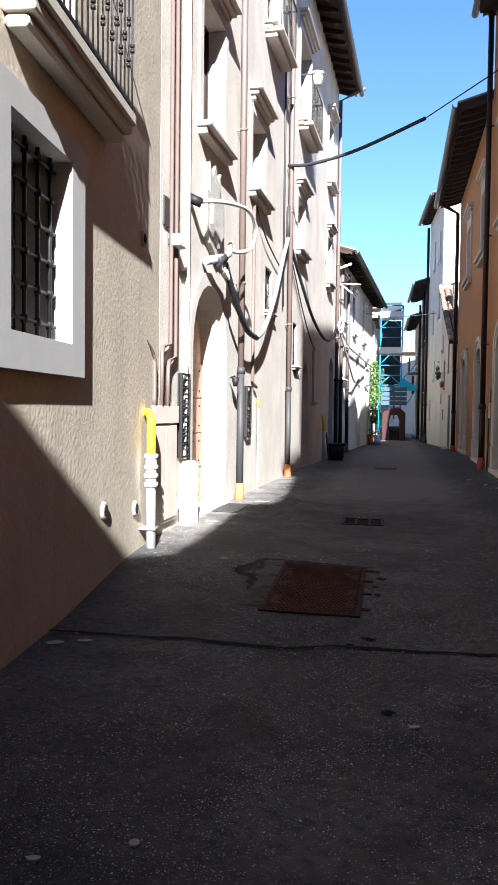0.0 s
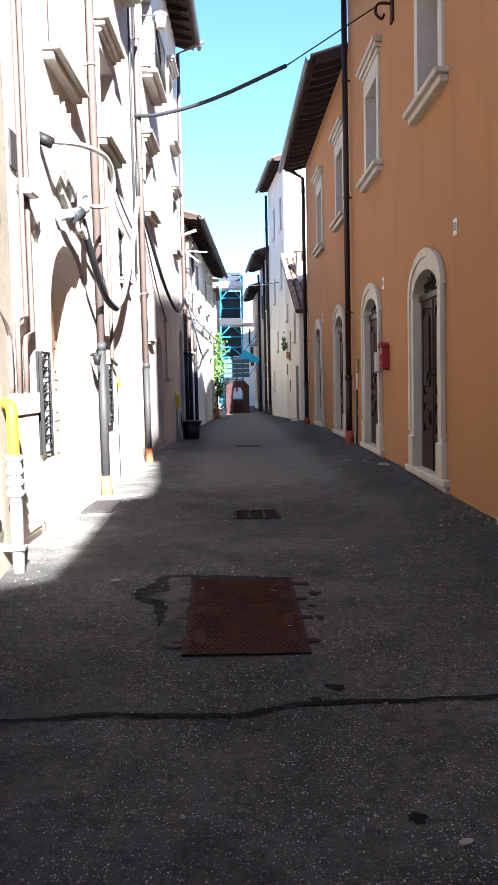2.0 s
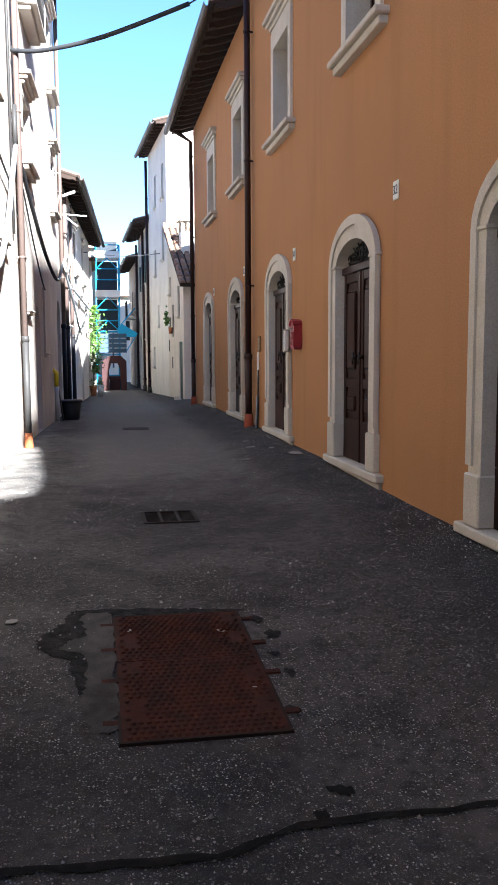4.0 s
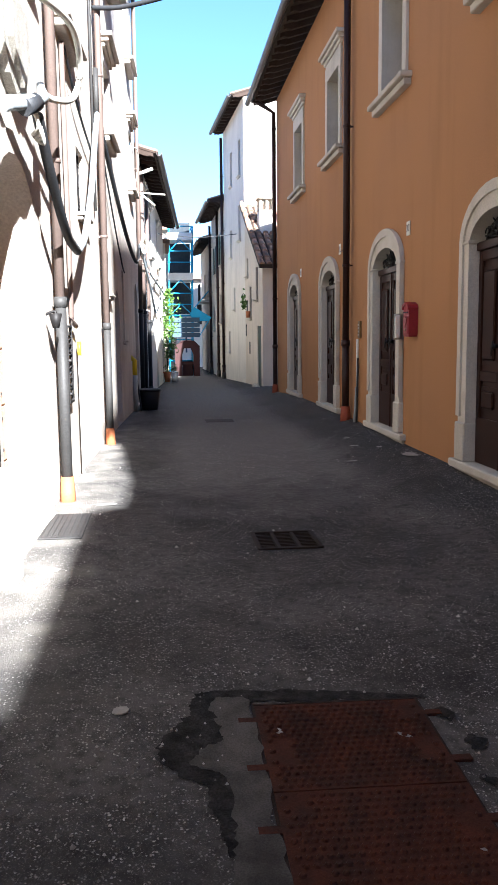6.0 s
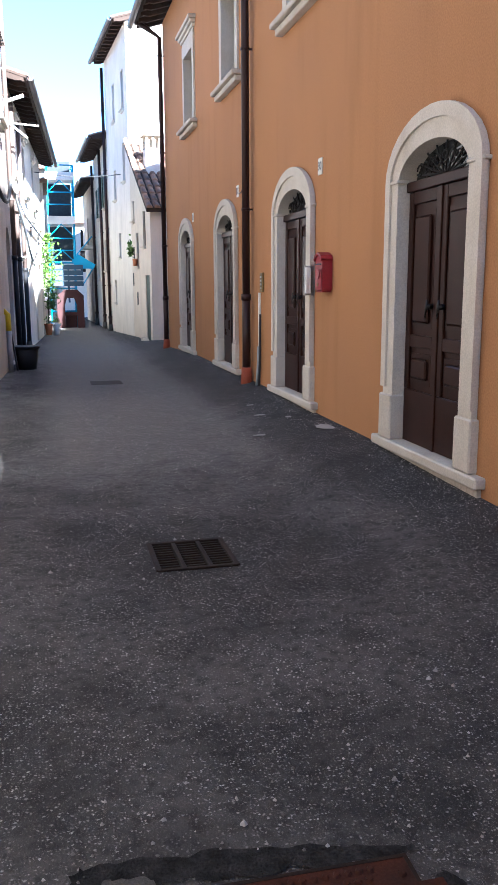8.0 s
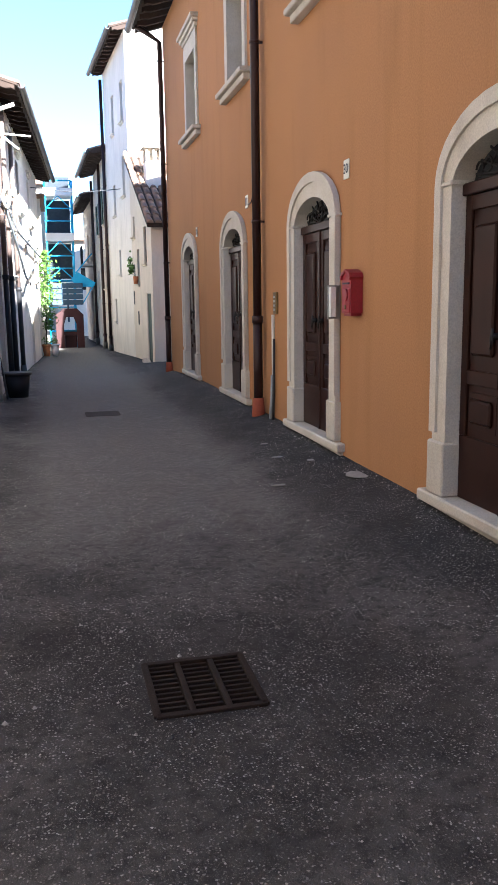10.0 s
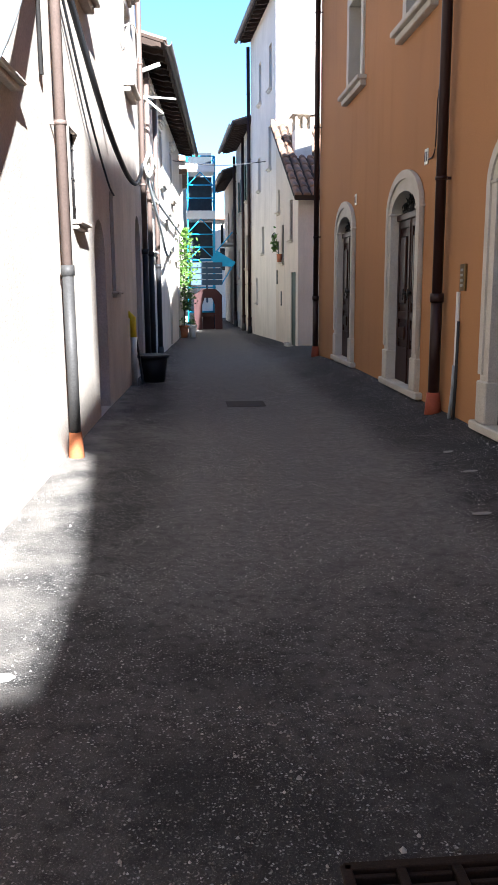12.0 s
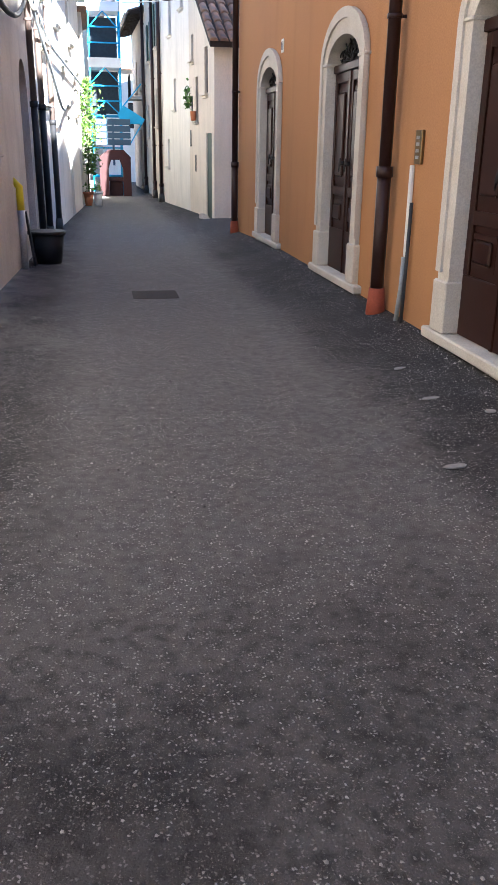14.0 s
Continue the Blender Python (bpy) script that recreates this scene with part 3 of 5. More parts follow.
def ochre_door(c, first):
    """One doorway, its meshes made round the first axis and shared by the others."""
    at = Vector((1.8, c, 0.3))
    if first is None:
        g = lambda s, o, z: fR(c + s, o + 0.225 if o < -0.2 else o, z)
        got = {}

        def keep(key, name, bm, material):
            got[key] = (name, finish(bm, name, material, at), )
        bm = bmesh.new()
        prism(bm, [(-0.62, 0.27), (-0.62, 2.33), (0.62, 2.33), (0.62, 0.27)], -0.36, -0.31, g)
        for sg in (-1, 1):
            a0, a1 = sorted((sg * 0.012, sg * 0.575))
            w = 0.08
            keep(("kick", sg), "kick_board", bmof(box, a0, a1, -0.311, -0.285, 0.27, 0.72, g, 0.006), WOOD)
            keep(("st0", sg), "stile", bmof(box, a0, a0 + w, -0.311, -0.285, 0.72, 2.33, g, 0.006), WOOD)
            keep(("st1", sg), "stile", bmof(box, a1 - w, a1, -0.311, -0.285, 0.72, 2.33, g, 0.006), WOOD)
            for z0, z1 in ((1.08, 1.18), (2.23, 2.33)):
                keep(("rail", sg, z0), "rail", bmof(box, a0 + w, a1 - w, -0.311, -0.287, z0, z1, g, 0.006), WOOD)
        keep("transom", "transom", bmof(box, -0.62, 0.62, -0.36, -0.26, 2.33, 2.41, g, 0.008), WOOD)
        keep("astragal", "astragal", bmof(box, -0.022, 0.022, -0.30, -0.272, 0.27, 2.33, g, 0.005), WOOD)
        keep("door", "door", bm, WOOD)
        for sg in (-1, 1):
            a0, a1 = sorted((sg * 0.115, sg * 0.475))
            for z0, z1 in ((0.78, 1.03), (1.24, 2.17)):
                bm = bmesh.new()
                box(bm, a0, a1, -0.31, -0.297, z0, z1, g)
                box(bm, a0 + 0.04, a1 - 0.04, -0.30, -0.272, z0 + 0.04, z1 - 0.04, g, 0.02)
                keep(("panel", sg, z0), "panel", bm, WOOD)
        bm = bmesh.new()
        tube(bm, [(0.10, -0.285, 1.42), (0.10, -0.235, 1.42)], 0.022, 8, g)
        tube(bm, [(0.10, -0.24, 1.47), (0.085, -0.235, 1.40), (0.10, -0.23, 1.34), (0.115, -0.235, 1.40), (0.10, -0.24, 1.47)], 0.009, 6, g)
        keep("k1", "knocker", bm, IRON)
        bm = bmesh.new()
        tube(bm, [(-0.10, -0.285, 1.42), (-0.10, -0.235, 1.42)], 0.022, 8, g)
        tube(bm, [(-0.10, -0.24, 1.47), (-0.085, -0.235, 1.40), (-0.10, -0.23, 1.34), (-0.115, -0.235, 1.40), (-0.10, -0.24, 1.47)], 0.009, 6, g)
        keep("k2", "knocker", bm, IRON)
        bm = bmof(prism, arch(-0.62, 0.62, 2.41, 2.42, 2.74), -0.36, -0.34, g)
        keep("glass", "fanlight", bm, GLASS)
        bm = bmesh.new()
        for k in range(9):
            a = math.pi * (k + 0.5) / 9
            tube(bm, [(0.08 * math.cos(a), -0.31, 2.42), (0.50 * math.cos(a), -0.31, 2.42 + 0.24 * math.sin(a))], 0.009, 5, g)
        for k in range(-4, 5):
            x, r = k * 0.108, 0.045
            h = 0.05 + 0.07 * (1 - abs(k) / 5)
            tube(bm, [(x + r * math.cos(a), -0.30, 2.42 + h + r * math.sin(a)) for a in (2 * math.pi * i / 10 for i in range(9))], 0.008, 5, g)
        keep("scroll", "fanlight_grille", bm, IRON)
        # stone surround
        outer, inner = arch(-0.775, 0.775, 0.27, 2.41, 2.885, 16), arch(-0.58, 0.58, 0.27, 2.38, 2.655, 16)
        bm = bmesh.new()
        band(bm, outer, inner, -0.36, 0.045, g)
        mid = arch(-0.70, 0.70, 0.72, 2.40, 2.80, 16)
        band(bm, arch(-0.79, 0.79, 0.72, 2.41, 2.90, 16), mid, 0.02, 0.065, g)
        keep("surround", "surround", bm, STONE)
        for sg in (-1, 1):
            a0, a1 = sorted((sg * 0.565, sg * 0.805))
            keep(("plinth", sg), "plinth", bmof(box, a0, a1, -0.30, 0.07, 0.27, 0.66, g, 0.012), STONE)
            keep(("impost", sg), "impost", bmof(box, a0, a1 - 0.0, -0.30, 0.06, 2.40, 2.43, g, 0.006), STONE)
        keep("step", "doorstep", bmof(box, -0.93, 0.93, -0.36, 0.085, 0.185, 0.268, g, 0.012), STONE)
        keep("footing", "footing", bmof(box, -0.88, 0.88, -0.36, 0.03, -0.1, 0.184, g), GREYWALL)
        first = got
    root = shared("door", first["door"][1], house, at + Vector((0, 0, DOOR_LIFT[c])))
    for key, (name, me) in first.items():
        if key != "door":
            ob = new(name, me)
            ob.parent = root
            if name in ("surround", "plinth", "impost", "doorstep"):
                tagged(ob, "pale veined stone")
            if name == "fanlight_grille":
                tagged(ob, "scrolled wrought iron")
    tagged(root, "panelled dark walnut double door")
    return first


made = None
for c in AXES + (0.46,):
    made = ochre_door(c, made)

for c in WINDOW_AXES:
    g = lambda s, o, z, c=c: fR(c + s, o, z - 0.22)
    w = sash_window(house, g, -0.46, 0.46, 4.86, 6.16, 0.24)
    bm = bmesh.new()
    band(bm, [(-0.62, 4.86), (-0.62, 6.40), (0.62, 6.40), (0.62, 4.86)], [(-0.46, 4.86), (-0.46, 6.16), (0.46, 6.16), (0.46, 4.86)], -0.30, 0.035, g)
    part("surround", bm, STONE, w, "pale stone window surround")
    bm = bmesh.new()
    box(bm, -0.60, 0.60, -0.01, 0.03, 6.403, 6.46, g, 0.006)
    part("frieze", bm, STONE, w)
    hood(w, g, -0.76, 0.76, 6.58, 0.14)
    sill(w, g, -0.78, 0.78, 4.858, 0.15, 0.15)

downpipe(fR, 16.88, 0.10, 0.12, 9.0, 1.42, DARKPIPE, DARKPIPE, DEEPSHOE, 0.055, "dark brown downpipe with terracotta foot on ochre house")
downpipe(fR, 25.05, 0.09, 0.02, 7.1, 1.3, DARKPIPE, DARKPIPE, DEEPSHOE, 0.055, "dark brown downpipe at the ochre house corner", 0.5)


# ---- things on the ochre front ----
def mailbox():
    g = lambda s, o, z: fR(13.64 + s * 0.78, o * 0.75, 1.72 + (z - 1.72) * 0.95)
    th = group_at("mailbox", fR(13.62, 0, 1.49), "red cast metal letterbox on the ochre wall", "mailbox")
    prof = [(-0.14, 1.53), (-0.14, 1.85), (-0.11, 1.89), (0, 1.925), (0.11, 1.89), (0.14, 1.85), (0.14, 1.53)]
    bm = bmof(prism, prof, 0.003, 0.15, g)
    body = part("body", bm, RED, th)
    bm = bmof(prism, [(s * 1.14, z + 0.012) for s, z in prof[1:6]] + [(s * 1.0, z - 0.012) for s, z in prof[5:0:-1]], 0.003, 0.175, g)
    part("lid", bm, RED, th)
    part("door", bmof(box, -0.12, 0.12, 0.15, 0.162, 1.54, 1.76, g, 0.006), RED, th)
    part("slot", bmof(box, -0.10, 0.10, 0.15, 0.166, 1.80, 1.815, g), INK, th)
    part("crest", bmof(tube, [(0, 0.158, 1.70), (0, 0.175, 1.70)], 0.055, 14, g), RED, th)
    part("keyhole", bmof(tube, [(0, 0.16, 1.59), (0, 0.172, 1.59)], 0.018, 10, g), BRASS, th, "brass keyhole")
    bm = bmof(box, -0.12, 0.12, 0.003, 0.14, 1.505, 1.53, g, 0.006)
    part("foot", bm, RED, th)


mailbox()
th = group_at("leaflet_holder", fR(14.06, 0, 1.5), "white metal leaflet holder beside a doorway", "holder")
part("tray", bmof(box, 14.05, 14.09, 0.06, 0.12, 1.5, 1.78, fR, 0.006), WHITEPL, th)
part("back_plate", bmof(box, 14.09, 14.10, 0.002, 0.13, 1.48, 1.80, fR, 0.004), GALV, th)

th = group_at("intercom", fR(16.32, 0, 1.5), "brass intercom panel on the ochre wall", "intercom")
part("plate", bmof(box, 16.25, 16.39, 0.001, 0.03, 1.5, 1.76, fR, 0.006), BRASS, th)
for k in range(4):
    part("button", bmof(box, 16.29, 16.35, 0.03, 0.036, 1.54 + k * 0.05, 1.565 + k * 0.05, fR), GALV, th)
th = group_at("cable_conduit", fR(16.42, 0, 0.15), "pale plastic conduit up the ochre wall", "conduit")
part("channel", bmof(box, 16.42, 16.47, 0.001, 0.03, 0.75, 1.49, fR, 0.005), WHITEPL, th)
part("tube", bmof(tube, [(16.44, 0.03, 0.75), (16.43, 0.04, 0.5), (16.46, 0.06, 0.13)], 0.022, 8, fR), GREYHOSE, th)
part("tube", bmof(tube, [(16.36, 0.03, 1.2), (16.35, 0.04, 0.6), (16.35, 0.05, 0.13)], 0.016, 8, fR), CABLE, th)


def plaque(s, z, text=""):
    th = group_at("house_number", fR(s, 0, z), "white enamel house number plate on ochre wall", "number plate", "house number plates")
    part("plate", bmof(box, s - 0.066, s + 0.066, 0.001, 0.014, z - 0.086, z + 0.086, fR, 0.006), ENAMEL, th)
    if text:
        cu = bpy.data.curves.new("digits", "FONT")
        cu.body, cu.size, cu.align_x, cu.align_y, cu.extrude = text, 0.12, "CENTER", "CENTER", 0.001
        tmp = new("digits_curve", cu)
        bpy.context.view_layer.update()
        me = bpy.data.meshes.new_from_object(tmp.evaluated_get(bpy.context.evaluated_depsgraph_get()))
        bpy.data.objects.remove(tmp)
        me.materials.clear()
        me.materials.append(INK)
        ob = new("digits", me)
        ob.parent = th
        ob.matrix_local = pose(-0.017, 0, 0, 90, 0, -90)
        tagged(ob, "dark blue digits")
    else:
        for k in (-1, 1):
            part("digit_bar", bmof(box, s + k * 0.035 - 0.014, s + k * 0.035 + 0.014, 0.014, 0.017, z - 0.05, z + 0.05, fR), INK, th)


plaque(13.94, 2.82, "30")
plaque(10.10, 2.93, "32")
plaque(17.75, 2.98)
plaque(21.6, 2.90)
tagged(single("thin_wire", bmof(tube, swing([(17.2, 0.03, 3.75), (17.32, 0.03, 3.5), (17.4, 0.02, 3.0), (17.62, 0.02, 2.93)]), 0.008, 5, fR), DARKPIPE, fR(17.2, 0, 3.5), "thin brown wire on the ochre wall", "wire"))

th = group_at("wall_hook", fR(13.1, 0, 6.4), "rusty iron anchor hook on the ochre wall", "hook")
part("plate", bmof(box, 13.02, 13.18, 0.001, 0.03, 6.25, 6.6, fR, 0.006), RUST, th)
part("hook", bmof(tube, swing([(13.1, 0.03, 6.5), (13.1, 0.2, 6.5), (13.1, 0.24, 6.38), (13.1, 0.16, 6.3), (13.1, 0.12, 6.36)]), 0.02, 6, fR), RUST, th)

# ---- cream house with the barred window ----
fA = facade(-1.45, -4, -2.31, 8.3, 1)
LA = math.hypot(0.86, 12.3)
cream = group_at("cream_house", fA(8, 0, -0.1), "rough cream rendered house with barred window", "house")
bm = bmesh.new()
wall_mesh(bm, [(-20, -0.6), (-20, 9.5), (LA, 9.5), (LA, -0.6)], [rect(8.48, 9.60, 1.70, 2.99), rect(8.75, 9.75, 3.62, 5.7)], 0.45, fA)
part("wall", bm, CREAM, cream)
shell(cream, fA, -20, LA, 7.0, 9.4, CREAM)
win = sash_window(cream, fA, 8.54, 9.54, 1.76, 2.93, 0.34)
bm = bmesh.new()
band(bm, [(8.26, 1.52), (8.26, 3.08), (9.80, 3.08), (9.80, 1.52), (8.26, 1.52)], [(8.54, 1.73), (8.54, 2.91), (9.54, 2.91), (9.54, 1.73), (8.54, 1.73)], -0.38, 0.05, fA)
part("surround", bm, GREYPAINT, win, "broad grey stone surround")
for k in range(5):
    s = 8.60 + k * 0.21
    part("bar", bmof(tube, [(s, -0.07, 1.76), (s, -0.07, 2.93)], 0.014, 6, fA), IRON, win)
for k in range(6):
    z = 1.84 + k * 0.2
    bm = bmesh.new()
    run = [(8.54, -0.07, z), (9.54, -0.07, z)]
    tube(bm, run, 0.011, 6, fA)
    for j in range(5):
        s = 8.60 + j * 0.21
        tube(bm, [(s, -0.07, z - 0.025), (s, -0.07, z + 0.025)], 0.024, 6, fA)
    part("cross_bar", bm, IRON, win)
sash_window(cream, fA, 8.75, 9.75, 3.62, 5.7, 0.3)

bal = group_at("balcony", fA(9.7, 0, 3.4), "shallow stone balcony with wrought iron railing", "balcony")
part("slab", bmof(box, 8.5, 10.52, 0.0, 0.22, 3.47, 3.56, fA, 0.012), STONE, bal)
part("moulding", bmof(box, 8.52, 10.50, 0.0, 0.19, 3.40, 3.468, fA, 0.01), STONE, bal)
part("moulding", bmof(box, 8.55, 10.47, 0.0, 0.14, 3.33, 3.398, fA, 0.02), STONE, bal)
part("top_rail", bmof(box, 8.5, 10.51, 0.17, 0.205, 4.55, 4.58, fA), IRON, bal)
part("bottom_rail", bmof(box, 8.5, 10.51, 0.18, 0.20, 3.60, 3.62, fA), IRON, bal)
for k in range(19):
    s = 8.52 + k * 0.11
    bm = bmof(tube, [(s, 0.19, 3.56), (s, 0.19, 4.56)], 0.008, 6, fA)
    for z in ((3.9, 4.2) if k % 2 else (4.05,)):
        for dz in (-0.02, 0.02):
            tube(bm, [(s, 0.19, z + dz - 0.012), (s, 0.19, z + dz + 0.012)], 0.018, 6, fA)
    part("baluster", bm, IRON, bal)
for s in (8.5, 10.51):
    for z in (3.61, 4.56):
        part("return_rail", bmof(box, s - 0.01, s + 0.01, 0.0, 0.19, z - 0.01, z + 0.01, fA), IRON, bal)

for s, z in ((11.62, 2.85), (10.42, 0.52), (11.38, 0.42)):
    th = group_at("wall_vent", fA(s, 0, z), "round clay vent cover on cream wall", "vent", "vents on the cream wall")
    part("ring", bmof(tube, [(s, 0.001, z), (s, 0.025, z)], 0.075, 14, fA, r1=0.06), GREYWALL, th)
    # the hole's shade is a flat dark disc, nothing is cut
    part("cap", bmof(tube, [(s, 0.02, z), (s, 0.03, z)], 0.045, 12, fA), SHADEBLACK, th, "dark hole")

# ---- gas supply at the joint of the two houses ----
fB = facade(-2.31, 8.3, -1.757, 24.3, 1)
th = group_at("gas_riser", fA(11.62, 0.1, -0.1), "yellow and galvanised gas riser pipe", "gas pipe")
part("lower_pipe", bmof(tube, [(11.62, 0.1, -0.16), (11.6, 0.1, 0.6)], 0.045, 10, fA), GALV, th, "galvanised pipe")
bm = bmof(tube, [(11.6, 0.1, 0.58), (11.6, 0.1, 0.9)], 0.05, 10, fA)
for z in (0.6, 0.68, 0.76, 0.86):
    tube(bm, [(11.6, 0.1, z), (11.6, 0.1, z + 0.035)], 0.066, 10, fA)
part("valve", bm, WHITEPL, th, "white valve body")
part("lever", bmof(box, 11.60, 11.72, 0.1, 0.13, 0.72, 0.75, fA, 0.005), YELLOW, th, "yellow lever")
part("upper_pipe", bmof(tube, swing([(11.6, 0.1, 0.9), (11.6, 0.1, 1.15), (11.62, 0.09, 1.24), (11.7, 0.05, 1.27), (11.78, 0.0, 1.27)], 5), 0.042, 10, fA), YELLOW, th, "yellow plastic pipe")
part("strap", bmof(box, 11.55, 11.70, 0.0, 0.155, 0.2, 0.225, fA, 0.004), GALV, th)

th = group_at("meter_cabinet", fB(0.1, 0, 0.7), "cream painted steel gas meter cabinet", "cabinet")
part("body", bmof(box, -0.28, 0.5, 0.002, 0.035, 0.14, 1.34, fB, 0.006), GREYDOOR, th)
part("door", bmof(box, -0.25, 0.1, 0.035, 0.05, 0.18, 1.14, fB, 0.004), GREYDOOR, th)
part("door", bmof(box, 0.11, 0.47, 0.035, 0.05, 0.18, 1.14, fB, 0.004), GREYDOOR, th)
part("lid", bmof(box, -0.28, 0.5, 0.03, 0.06, 1.16, 1.34, fB, 0.006), GREYDOOR, th)
part("hinge", bmof(tube, [(0.48, 0.055, 0.2), (0.48, 0.055, 0.34)], 0.014, 6, fB), GALV, th)


def riser(pts, r, material, label):
    bm = bmof(tube, pts, r, 8, fB)
    single("wall_pipe", bm, material, fB(*pts[0]), label, "pipe", "pipes on the plaster front")


riser(swing([(-0.72, 0.03, 6.5), (-0.72, 0.03, 2.2), (-0.68, 0.03, 2.05), (-0.3, 0.04, 1.85), (-0.24, 0.04, 1.7), (-0.24, 0.04, 1.34)], 4), 0.02, COPPER, "brown gas pipe down the plaster wall")
riser([(0.25, 0.04, 8.5), (0.25, 0.04, 1.98), (0.0, 0.045, 1.93), (-0.04, 0.045, 1.85), (-0.04, 0.045, 1.34)], 0.022, COPPER, "brown gas pipe down the plaster wall")
riser([(0.42, 0.04, 8.5), (0.42, 0.04, 1.86), (0.2, 0.045, 1.8), (0.16, 0.045, 1.72), (0.16, 0.045, 1.34)], 0.022, COPPER, "brown gas pipe down the plaster wall")
riser([(0.86, 0.03, 8.5), (0.87, 0.03, 1.9), (0.84, 0.03, 1.7), (0.80, 0.03, 0.76)], 0.025, WHITEHOSE, "pale conduit down the plaster wall")
th = group_at("junction_box", fB(0.3, 0, 3.0), "white plastic junction box on wall pipes", "junction box")
part("body", bmof(box, 0.22, 0.46, 0.05, 0.14, 2.98, 3.1, fB, 0.01), WHITEPL, th)
part("clip", bmof(box, 0.26, 0.42, 0.0, 0.05, 3.0, 3.06, fB), GREYPIPE, th)
single("inspection_hatch", bmof(box, 0.08, 0.26, 0.001, 0.02, 3.16, 3.46, fB, 0.005), GREYPIPE, fB(0.17, 0, 3.16), "grey metal inspection hatch in plaster wall", "hatch")

# ---- tall plaster house ----
tall = group_at("plaster_house", fB(8, 0, 0), "tall pale plaster house with arched door", "house")
WINS = [(1.45, 2.5, 4.62, 6.15), (4.2, 5.2, 4.62, 5.75), (8.6, 9.55, 4.6, 5.65), (5.2, 6.5, 7.5, 9.1), (1.4, 2.5, 7.5, 9.1), (8.7, 10.2, 7.2, 9.0), (13.6, 14.5, 7.3, 8.9), (13.7, 14.5, 4.7, 5.9)]
SMALL = [(5.4, 6.0, 2.95, 3.68, True), (8.3, 8.8, 2.2, 3.07, True), (11.2, 11.6, 1.5, 2.8, True)]
LB = 16.0
holes = [arch(1.06, 2.78, -0.05, 2.05, 2.89), arch(9.65, 10.55, 0.05, 1.95, 2.35), arch(14.6, 15.6, 0.0, 2.35, 2.8)]
holes += [rect(w[0] - 0.05, w[1] + 0.05, w[2] - 0.05, w[3] + 0.05) for w in WINS] + [rect(*w[:4]) for w in SMALL]
bm = bmesh.new()
wall_mesh(bm, [(0.02, -0.6), (0.02, 10.6), (LB, 10.6), (LB, -0.6)], holes, 0.45, fB)
part("wall", bm, PINK, tall)
shell(tall, fB, 0.02, LB, 7.0, 10.5, PINK)
eave(tall, fB, 0.0, LB + 0.2, 10.4, 0.54)
for w in WINS:
    win = sash_window(tall, fB, *w, 0.2)
    low = w[2] < 6
    sill(win, fB, w[0] - 0.16, w[1] + 0.16, w[2], 0.17 if low else 0.2, 0.14, PINK)
    hood(win, fB, w[0] - 0.16, w[1] + 0.2, w[3] + 0.28, 0.19, PINK)
    bm = bmesh.new()
    band(bm, [(w[0] - 0.13, w[2]), (w[0] - 0.13, w[3] + 0.13), (w[1] + 0.13, w[3] + 0.13), (w[1] + 0.13, w[2])], [(w[0], w[2]), (w[0], w[3]), (w[1], w[3]), (w[1], w[2])], -0.26, 0.03, fB)
    part("surround", bm, PINK, win)
for w in SMALL:
    win = sash_window(tall, fB, *w[:4], 0.2, bars=True)
    sill(win, fB, w[0] - 0.08, w[1] + 0.08, w[2], 0.1, 0.08, PINK)


def plank_door(s0, s1, z0, spring, top, recess, material, planks):
    path = arch(s0, s1, z0, spring, top)
    leaf = part("door", bmof(prism, path, -recess - 0.08, -recess - 0.03, fB), material, tall, "weathered plank door")
    for k in range(planks):
        za, zb = z0 + (top - z0) * k / planks, z0 + (top - z0) * (k + 1) / planks
        if zb > spring + 0.2:
            break
        bm = bmof(box, s0 + 0.01, s1 - 0.01, -recess - 0.03, -recess, za + 0.008, zb - 0.008, fB, 0.006)
        part("plank", bm, material, leaf)
        bm = bmesh.new()
        for j in range(5):
            s = s0 + 0.18 + j * (s1 - s0 - 0.36) / 4
            for z in (za + 0.1, zb - 0.1):
                tube(bm, [(s, -recess, z), (s, -recess + 0.012, z)], 0.014, 6, fB)
        tagged(part("nail", bm, IRON, leaf, "iron nail heads"), kind="stuff")
    return leaf


leaf = plank_door(1.125, 2.715, 0.08, 2.05, 2.82, 0.3, OLDWOOD, 6)
bm = bmof(tube, [(1.62, -0.3, 1.72), (1.62, -0.25, 1.72)], 0.05, 10, fB)
tube(bm, [(1.62, -0.25, 1.76), (1.57, -0.23, 1.66), (1.60, -0.22, 1.56), (1.66, -0.22, 1.56), (1.67, -0.23, 1.66), (1.62, -0.25, 1.76)], 0.014, 6, fB)
part("knocker", bm, BRASS, leaf, "aged brass knocker")
part("threshold", bmof(box, 1.1, 2.75, -0.4, 0.08, -0.15, 0.08, fB, 0.012), STONE, leaf, "stone threshold")
bm = bmesh.new()
band(bm, arch(0.98, 2.88, 0.0, 2.05, 2.98), arch(1.12, 2.72, 0.0, 2.05, 2.82), -0.39, 0.03, fB)
part("surround", bm, PINK, leaf)
plank_door(9.65, 10.55, 0.0, 1.95, 2.35, 0.22, GREYDOOR, 5)
plank_door(14.6, 15.6, -0.05, 2.35, 2.8, 0.25, SHUTTER, 5)

single("jamb_stone", bmof(box, 0.66, 0.98, 0.0, 0.16, -0.3, 0.74, fB, 0.05), WHITEWASH, fB(0.8, 0, -0.1), "whitewashed guard stone beside the arched door", "guard stone")


